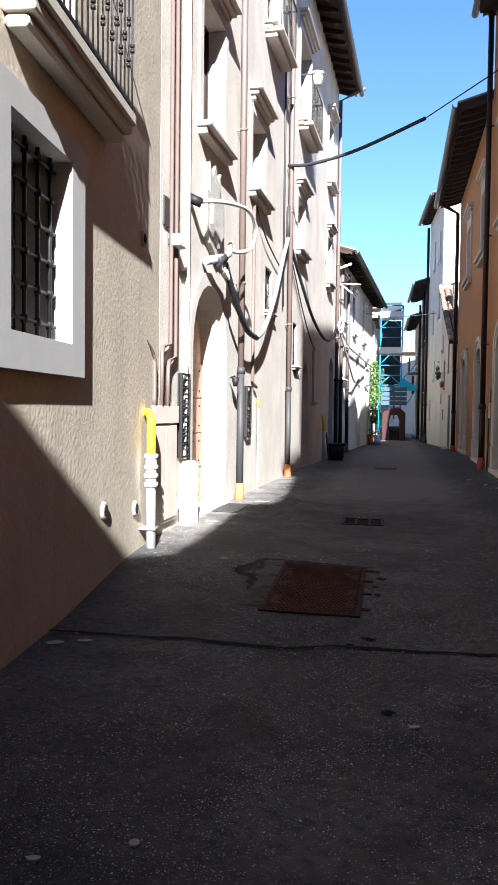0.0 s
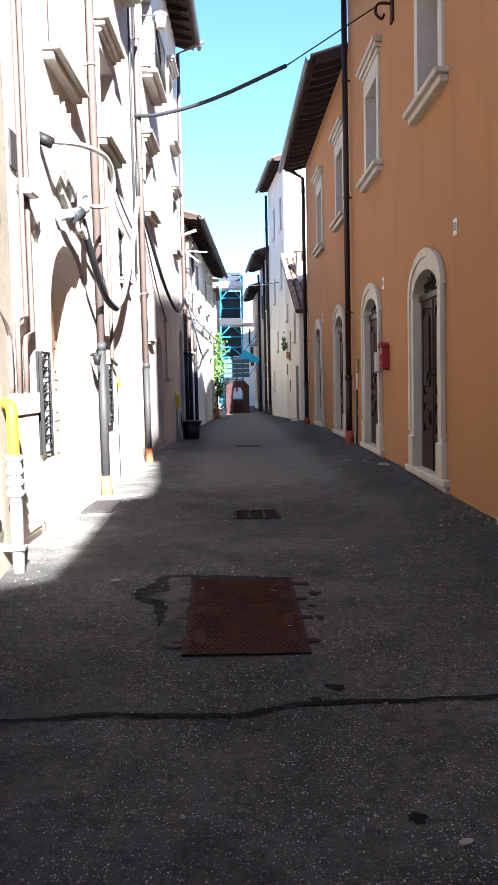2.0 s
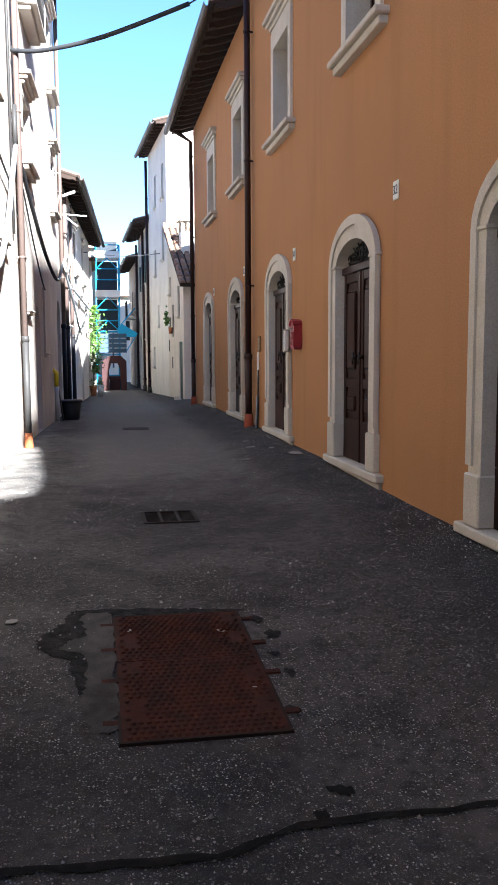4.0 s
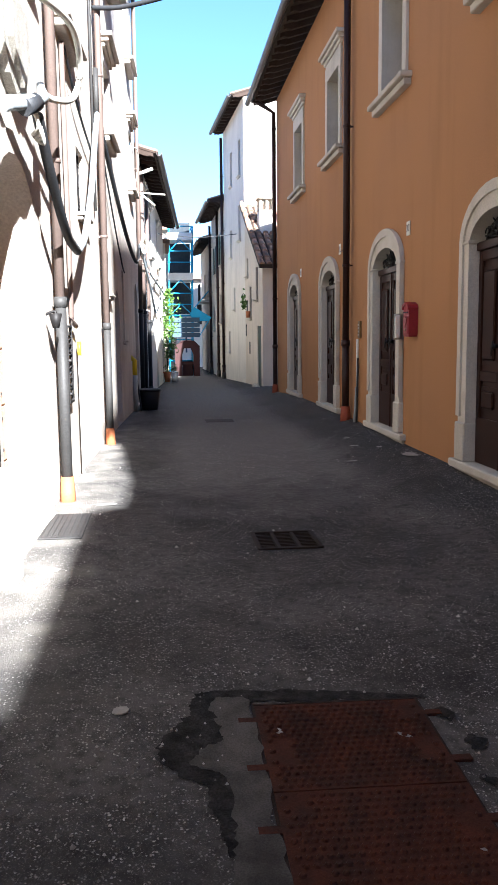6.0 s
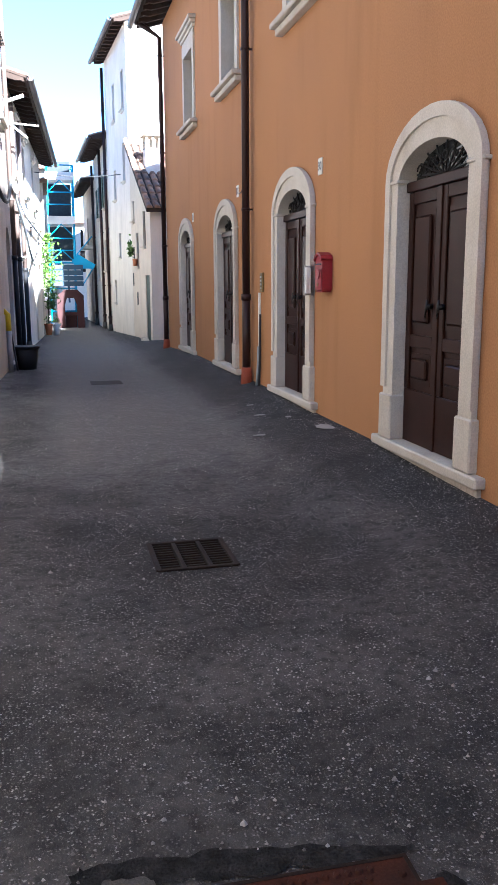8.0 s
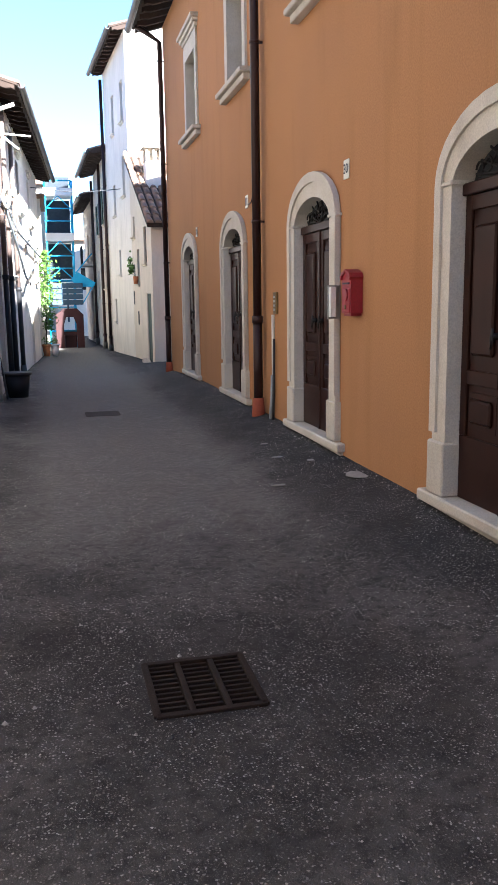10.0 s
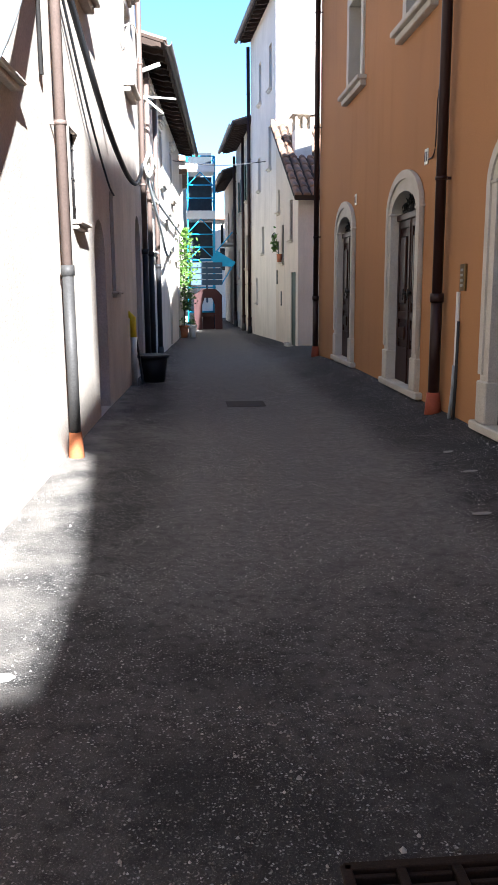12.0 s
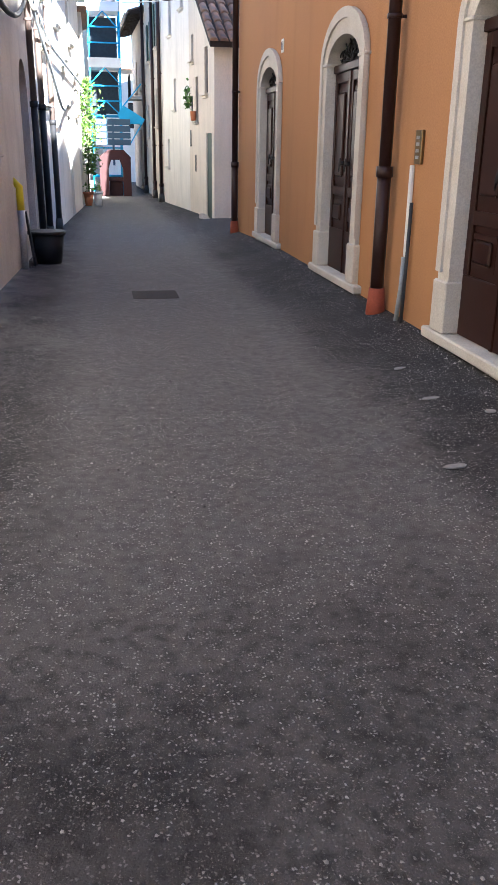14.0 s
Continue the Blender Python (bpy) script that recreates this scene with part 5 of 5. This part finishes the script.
# ---- further houses ----
fC = facade(-1.757, 24.32, -1.08, 37, 1)
LC = 12.7
row = group_at("row_house", fC(6, 0, -0.1), "white plaster row house with deep eaves", "house")
wins = [(1.6, 2.3, 4.1, 5.3), (4.6, 5.4, 4.0, 5.3), (8.2, 9.0, 4.0, 5.3), (1.7, 2.3, 2.3, 3.1), (6.0, 6.6, 2.5, 3.2), (9.5, 10.1, 2.4, 3.2)]
doors = [(0.5, 1.4, 2.2), (3.0, 4.0, 2.25), (7.0, 7.9, 2.3), (10.6, 11.4, 2.2)]
bm = bmesh.new()
wall_mesh(bm, [(0.02, -0.6), (0.02, 6.0), (LC, 6.0), (LC, -0.6)], [rect(*w) for w in wins] + [arch(a, b, -0.1, t - 0.3, t) for a, b, t in doors], 0.4, fC)
part("wall", bm, WHITEWASH, row)
shell(row, fC, 0.02, LC, 6.0, 5.9, WHITEWASH)
eave(row, fC, 0.02, LC + 0.2, 5.85, 0.5, rafter=0.5)
for w in wins:
    win = sash_window(row, fC, *w, 0.15)
    sill(win, fC, w[0] - 0.1, w[1] + 0.1, w[2], 0.12, 0.1, WHITEWASH)
    hood(win, fC, w[0] - 0.1, w[1] + 0.1, w[3] + 0.2, 0.14, WHITEWASH)
for a, b, t in doors:
    part("door", bmof(prism, arch(a, b, -0.1, t - 0.3, t), -0.25, -0.2, fC), SHUTTER, row, "dark painted door")
downpipe(fC, 0.9, 0.08, -0.08, 5.7, 2.2, COPPER, BLACKPL, GREYPIPE, 0.05, "downpipe with dark lower length on white house")
downpipe(fC, 2.6, 0.08, -0.08, 5.7, 2.0, COPPER, BLACKPL, GREYPIPE, 0.05, "downpipe with dark lower length on white house")
for pts in ([(0.1, 0.1, 3.7), (1.5, 0.2, 2.9), (3.5, 0.2, 2.3), (6.0, 0.1, 2.5), (9, 0.1, 2.9)], [(0.1, 0.1, 3.8), (2.5, 0.1, 3.4), (6, 0.1, 3.3), (11, 0.1, 3.2)]):
    single("facade_cable", bmof(tube, swing(pts, 6), 0.03, 6, fC), GREYHOSE, fC(*pts[0]), "grey cable sagging along the white house", "cable", "cables on the white house")
th = group_at("cable_bracket", fC(0.3, 0, 5.2), "pale metal bracket with cable under the eaves", "bracket")
part("arm", bmof(tube, [(0.15, 0.0, 5.45), (0.15, 0.42, 5.6)], 0.04, 6, fC), WHITEHOSE, th)
part("arm", bmof(tube, [(0.2, 0.0, 5.05), (0.2, 0.7, 5.0)], 0.02, 6, fC), WHITEHOSE, th)
part("stay", bmof(tube, [(0.2, 0.1, 5.03), (0.25, 0.45, 4.75)], 0.025, 6, fC), WHITEHOSE, th)

# the sunny stub beyond it and the dark house behind
stub = group_at("end_house", (-1.5, 38.5, -0.15), "narrow pale house end in the sun", "house")
part("wall", bmof(box, -3.5, -0.98, 37.15, 41.2, -0.6, 5.3, ident), WHITEWASH, stub)
part("roof", bmof(box, -3.6, -0.8, 37.0, 41.3, 5.3, 5.45, ident), TILE, stub)
part("window", bmof(box, -1.6, -1.2, 37.1, 37.15, 3.9, 4.6, ident), SHUTTER, stub)
back = group_at("dark_house", (-1.5, 45, -0.2), "shadowed brown house behind the scaffold", "house")
part("wall", bmof(box, -4.0, -0.45, 44.0, 49, -0.6, 6.7, ident), GREYWALL, back)
part("roof", bmof(box, -4.1, -0.1, 43.7, 49.2, 6.7, 6.9, ident), TILE, back)

# low house with the tiled slope
fD = facade(1.9, 29.1, 1.40, 37.4, -1)
low = group_at("low_house", fD(1.5, 0, -0.1), "low beige plaster house with tiled slope", "house")
LDH = 3.25
wins = [(0.75, 1.15, 2.75, 3.75), (2.0, 2.35, 2.2, 3.2), (2.6, 2.9, 3.6, 4.2)]
bm = bmesh.new()
wall_mesh(bm, [(0.0, -0.6), (0.0, 3.75), (LDH, 5.85), (LDH, -0.6)], [rect(*w) for w in wins] + [rect(0.3, 0.95, -0.05, 1.9)], 0.35, fD)
part("wall", bm, BEIGE, low)
part("side_wall", bmof(box, 0.0, 0.3, -6.0, -0.352, -0.6, 3.72, fD), BEIGE, low)
# near-black sheet painted as the shade behind these openings
part("shade_sheet", bmof(box, 0.31, LDH, -1.5, -1.4, -0.5, 3.7, fD), SHADEBLACK, low)
part("door", bmof(box, 0.3, 0.95, -0.07, -0.03, -0.05, 1.9, fD), SHUTTER, low, "dark green door")
for w in wins:
    win = sash_window(low, fD, *w, 0.05)
    sill(win, fD, w[0] - 0.08, w[1] + 0.08, w[2], 0.1, 0.09, BEIGE)
for s, z in ((2.3, 1.0), (3.0, 1.6), (2.75, 2.4)):
    part("vent", bmof(box, s, s + 0.16, -0.02, 0.012, z, z + 0.4, fD), IRON, low)
bm = bmesh.new()
prism(bm, [(-0.25, 3.62), (LDH, 5.87), (LDH, 5.99), (-0.25, 3.74)], -5.8, 0.14, fD)
roof = part("roof", bm, TIMBER, low, "roof deck under the clay tiles")
slope = math.atan2(2.25, LDH + 0.25)
bm = bmesh.new()
N = 5
a = [bm.verts.new((0.095 * math.cos(t), 0.0, 0.075 * math.sin(t))) for t in (math.pi * i / N for i in range(N + 1))]
b = [bm.verts.new((0.075 * math.cos(t), 0.42, 0.06 * math.sin(t))) for t in (math.pi * i / N for i in range(N + 1))]
for i in range(N):
    bm.faces.new((a[i], a[i + 1], b[i + 1], b[i])).smooth = True
bm.faces.new(a)
tile_me = finish(bm, "tile", TILE)
rnd = random.Random(8)
for i in range(13):
    for j in range(11):
        s, o = -0.3 + j * 0.345, 0.06 - i * 0.225
        p = fD(s, o, 3.74 + (s + 0.25) * math.tan(slope) + 0.02 + 0.012 * rnd.random())
        ob = shared("tile", tile_me, roof, p)
        ob.rotation_euler = (slope - 0.05, 0, radians(3.4) + rnd.uniform(-0.04, 0.04))
ch = group_at("chimney", fD(1.7, -0.44, 5.0), "white rendered chimney with slatted cap", "chimney")
part("stack", bmof(box, 1.5, 1.95, -0.66, -0.21, 4.6, 5.6, fD, 0.01), WHITEWASH, ch)
for s in (1.52, 1.72, 1.92):
    for o in (-0.64, -0.44, -0.24):
        part("post", bmof(box, s - 0.03, s + 0.03, o - 0.03, o + 0.03, 5.6, 5.95, fD), GREYWALL, ch)
bm = bmesh.new()
base = [bm.verts.new(fD(s, o, 5.95)) for s, o in ((1.4, -0.76), (2.05, -0.76), (2.05, -0.11), (1.4, -0.11))]
tip = bm.verts.new(fD(1.72, -0.44, 6.18))
bm.faces.new(base)
for i in range(4):
    bm.faces.new((base[i], base[(i + 1) % 4], tip))
part("cap", bm, GREYWALL, ch)
th = group_at("wall_plant", fD(2.2, 0.1, 2.2), "small green potted plant at a window", "plant")
bm = bmesh.new()
rnd = random.Random(3)
for k in range(60):
    c = fD(2.2 + rnd.gauss(0, 0.12), 0.15 + rnd.random() * 0.15, 2.75 + rnd.gauss(0, 0.12))
    u, v = Vector((rnd.gauss(0, 1), rnd.gauss(0, 1), rnd.gauss(0, 1))).normalized() * 0.07, Vector((rnd.gauss(0, 1), rnd.gauss(0, 1), rnd.gauss(0, 1))).normalized() * 0.05
    bm.faces.new([bm.verts.new(c + q) for q in (-u, v, u, -v)])
part("foliage", bm, LEAF, th)
part("pot", bmof(tube, [(2.2, 0.09, 2.2), (2.2, 0.09, 2.42)], 0.06, 8, fD, r1=0.08), SHOE, th)
th = group_at("doorstep_stones", fD(0.15, 0.15, -0.1), "heap of pale stones by the green door", "stones")
for k in range(4):
    part("stone", bmof(box, 0.1 + 0.16 * k, 0.24 + 0.16 * k, 0.08, 0.24, -0.12, 0.05 + 0.04 * (k % 2), fD, 0.03), GREYWALL, th)


def right_house(name, s0, s1, top, material, wins, over, label):
    th = group_at(name, fD((s0 + s1) / 2, 0, -0.1), label, "house", "houses up the street")
    bm = bmesh.new()
    wall_mesh(bm, [(s0, -0.6), (s0, top), (s1, top), (s1, -0.6)], [rect(*w) for w in wins], 0.4, fD)
    part("wall", bm, material, th)
    part("side_wall", bmof(box, s0, s0 + 0.35, -7, -0.402, -0.6, top + 0.3, fD), material, th)
    # dark sheet in place of shaded rooms
    part("shade_sheet", bmof(box, s0 + 0.36, s1, -1.5, -1.4, -0.5, top - 0.05, fD), SHADEBLACK, th)
    for w in wins:
        win = sash_window(th, fD, *w, 0.15, shutter=name == "grey_house" and w[1] - w[0] < 0.62 and w[2] > 3)
        sill(win, fD, w[0] - 0.08, w[1] + 0.08, w[2], 0.1, 0.09, material)
    eave(th, fD, s0 - 0.1, s1, top - 0.1, over, rafter=0.4)
    return th


right_house("white_house", 3.27, 8.3, 9.6, WHITEWASH, [(4.0, 4.5, 7.2, 8.4), (6.0, 6.5, 7.2, 8.4), (4.1, 4.6, 5.0, 6.2), (6.2, 6.7, 4.6, 5.6), (5.5, 5.9, 2.6, 3.4), (6.9, 7.3, 1.0, 1.8)], 0.4, "tall white house with one wall in full sun")
fE = facade(1.40, 37.4, 1.05, 52, -1)
fD = fE
right_house("grey_house", 0.02, 6.0, 7.0, GREYWALL, [(1.2, 1.75, 4.6, 5.9), (3.8, 4.4, 4.4, 5.6), (1.4, 2.0, 2.2, 3.4), (2.9, 3.8, -0.05, 2.1), (4.6, 5.2, 1.9, 3.0)], 0.6, "grey plaster house with green shutters")
right_house("grey_house", 6.02, 13.0, 6.2, GREYWALL, [(7.4, 8.1, 3.7, 4.9), (10.0, 10.7, 3.7, 4.9), (8.2, 9.2, -0.05, 2.2)], 0.55, "grey plaster house further up the street")
for s, b in ((-0.05, 9.4), (5.9, 6.8), (2.2, 6.9)):
    downpipe(fE, s, 0.09, -0.16, b, 0.4, DARKPIPE, DARKPIPE, GREYPIPE, 0.06, "dark downpipe on the houses up the street")
th = group_at("balcony", fE(6.6, 0, 3.3), "small balcony with potted plants up the street", "balcony")
part("slab", bmof(box, 6.0, 7.4, 0.0, 0.6, 3.25, 3.35, fE, 0.01), GREYWALL, th)
for k in range(9):
    part("baluster", bmof(tube, [(6.02 + k * 0.17, 0.57, 3.35), (6.02 + k * 0.17, 0.57, 4.1)], 0.012, 5, fE), IRON, th)
part("top_rail", bmof(box, 6.0, 7.4, 0.55, 0.59, 4.1, 4.14, fE), IRON, th)

# ---- end of the street ----
end = group_at("end_building", (1.0, 53, -0.2), "sunlit white building across the street end", "house")
bm = bmesh.new()
fG = facade(-14, 54, 16, 54, 1)
fG = lambda s, o, z: Vector((-14 + s, 54 - o, z))
wins = [(13.2, 13.9, 2.4, 3.6), (15.0, 15.7, 2.4, 3.6), (11.4, 12.1, 2.4, 3.6)]
wall_mesh(bm, [(0, -0.8), (0, 5.1), (30, 5.1), (30, -0.8)], [rect(*w) for w in wins], 0.4, fG)
part("wall", bm, WHITEWASH, end)
for w in wins:
    sash_window(end, fG, *w, 0.15)
part("roof", bmof(box, -14.2, 16.2, 53.6, 58, 5.1, 5.3, ident), TILE, end)


def scaffold():
    x0, x1, y0, y1, z0 = -0.85, 0.22, 41.9, 43.1, ground_z(0, 42)
    th = group_at("scaffold_tower", ((x0 + x1) / 2, 42.5, z0), "blue painted steel scaffold tower with white boards", "scaffold")
    for x in (x0, x1):
        for y in (y0, y1):
            part("pole", bmof(tube, [(x, y, z0), (x + 0.08, y, 6.6)], 0.035, 6), BLUE, th)
    for z in (0.5, 1.5, 2.6, 3.1, 3.6, 4.4, 5.0, 5.5, 6.2, 6.6):
        for y in (y0, y1):
            part("rail", bmof(tube, [(x0, y - 0.02, z), (x1 + 0.05, y - 0.02, z)], 0.028, 6), BLUE, th)
        for x in (x0, x1):
            part("rail", bmof(tube, [(x + 0.04, y0, z), (x + 0.04, y1, z)], 0.028, 6), BLUE, th)
    for z in (4.2, 6.0):
        part("deck", bmof(box, x0, x1 + 0.08, y0 - 0.06, y1, z, z + 0.32, ident, 0.01), WHITEPL, th, "white deck board")
    for za, zb in ((2.6, 3.1), (3.65, 4.2), (5.45, 6.0)):
        c = (x0 + x1) / 2
        for xa, xb in ((x0, c), (x1, c)):
            part("brace", bmof(tube, [(xa + 0.04, y0 - 0.03, za), (xb + 0.04, y0 - 0.03, zb)], 0.022, 6), BLUE, th)
    for za, zb in ((2.7, 4.15), (4.55, 5.95), (6.35, 6.9)):
        part("netting", bmof(box, x0 + 0.05, x1, y1 - 0.05, y1 - 0.03, za, zb, ident), NET, th, "dark netting")
    aw = group_at("awning", (0.5, 41.8, 2.5), "blue sheet awning beside the scaffold", "awning")
    bm = bmesh.new()
    prism(bm, [(0.1, 2.65), (0.35, 2.95), (1.1, 2.5), (0.95, 2.32), (0.3, 2.35)], 0, 0.05, lambda s, o, z: Vector((s, 41.75 + o, z)))
    part("sheet", bm, BLUE, aw)
    part("strut", bmof(tube, [(1.05, 41.8, 2.45), (0.5, 41.8, 1.6)], 0.025, 6), BLUE, aw)
    part("strut", bmof(tube, [(0.3, 41.8, 2.9), (1.0, 42.0, 3.7)], 0.025, 6), BLUE, aw)
    sh = group_at("shutter_panel", (-0.1, 41.7, 1.6), "dark slate blue panel of wide slats", "panel")
    for k in range(4):
        part("slat", bmof(box, -0.72, 0.55, 41.62, 41.68, 1.6 + k * 0.23, 1.8 + k * 0.23, ident, 0.01), DARKBLUE, sh)
    part("frame", bmof(box, -0.12, -0.04, 41.58, 41.63, 0.9, 2.5, ident), DARKBLUE, sh)
    sk = group_at("red_skip", (0.0, 41.4, z0), "dark red steel hopper at the street end", "hopper")
    bm = bmesh.new()
    band(bm, [(-0.62, z0), (-0.62, 1.2), (-0.3, 1.45), (0.25, 1.45), (0.5, 1.2), (0.5, z0)], [(-0.3, z0), (-0.3, 0.8), (-0.2, 1.1), (0.1, 1.1), (0.22, 0.8), (0.22, z0)], 0, 0.5, lambda s, o, z: Vector((s, 41.5 - o, z)))
    part("body", bm, DARKRED, sk)
    part("bar", bmof(box, -0.3, 0.22, 41.2, 41.25, 0.35, 0.5, ident), DARKRED, sk)
    part("tank", bmof(box, -0.28, 0.2, 41.4, 41.6, z0, 0.35, ident, 0.02), DARKRED, sk)


scaffold()


def climber():
    th = group_at("climbing_plant", (-1.0, 36.2, -0.1), "leafy green climber on a pale wall", "climbing plant")
    rnd = random.Random(12)
    stem = swing([(-1.02, 36.3, -0.1), (-0.98, 36.25, 1.0), (-0.95, 36.3, 2.2), (-1.0, 36.3, 3.3)], 5)
    part("stem", bmof(tube, stem, 0.03, 6, r1=0.012), TIMBER, th)
    bm = bmesh.new()
    for k in range(1500):
        z = rnd.uniform(0.75, 3.45)
        w = 0.27 * (0.45 + 0.55 * math.sin(math.pi * (z - 0.6) / 3.0)) + 0.06 * noise.noise((0, 0, z * 3))
        x = -0.92 + rnd.gauss(0, w * 0.6)
        y = 36.1 + rnd.gauss(0, 0.22)
        if noise.noise((x * 5, y * 5, z * 4)) < -0.22:
            continue
        c = Vector((x, y, z))
        u = Vector((rnd.gauss(0, 1), rnd.gauss(0, 1), rnd.gauss(0, 0.6))).normalized() * rnd.uniform(0.035, 0.065)
        v = u.cross(Vector((rnd.gauss(0, 1), rnd.gauss(0, 1), rnd.gauss(0, 1)))).normalized() * 0.035
        bm.faces.new([bm.verts.new(c + q) for q in (-u, v, u * 1.2, -v)])
    tagged(part("leaves", bm, LEAF, th), kind="stuff")
    for x, y, m, label in ((-1.02, 35.6, SHOE, "terracotta flower pot by the climber"), (-0.74, 35.7, WHITEPL, "white plastic flower pot by the climber")):
        z = ground_z(x, y)
        p = group_at("flower_pot", (x, y, z), label, "flower pot")
        part("body", bmof(tube, [(x, y, z), (x, y, z + 0.36)], 0.1, 12, r1=0.15), m, p)
        part("rim", bmof(tube, [(x, y, z + 0.35), (x, y, z + 0.4)], 0.17, 12), m, p)
        bm = bmesh.new()
        for k in range(40):
            c = Vector((x + rnd.gauss(0, 0.08), y + rnd.gauss(0, 0.08), z + 0.5 + rnd.gauss(0, 0.08)))
            u = Vector((rnd.gauss(0, 1), rnd.gauss(0, 1), rnd.gauss(0, 1))).normalized() * 0.05
            v = u.orthogonal().normalized() * 0.025
            bm.faces.new([bm.verts.new(c + q) for q in (-u, v, u, -v)])
        part("plant", bm, LEAF, p)


climber()

# ---- walls that close the place behind ----
single("wall_back", bmof(box, -8, 8, -31, -30.5, -0.6, 7.0), WHITEWASH, (0, -30.7, -0.3), "plain plaster wall closing the street behind", "wall", kind="structure")
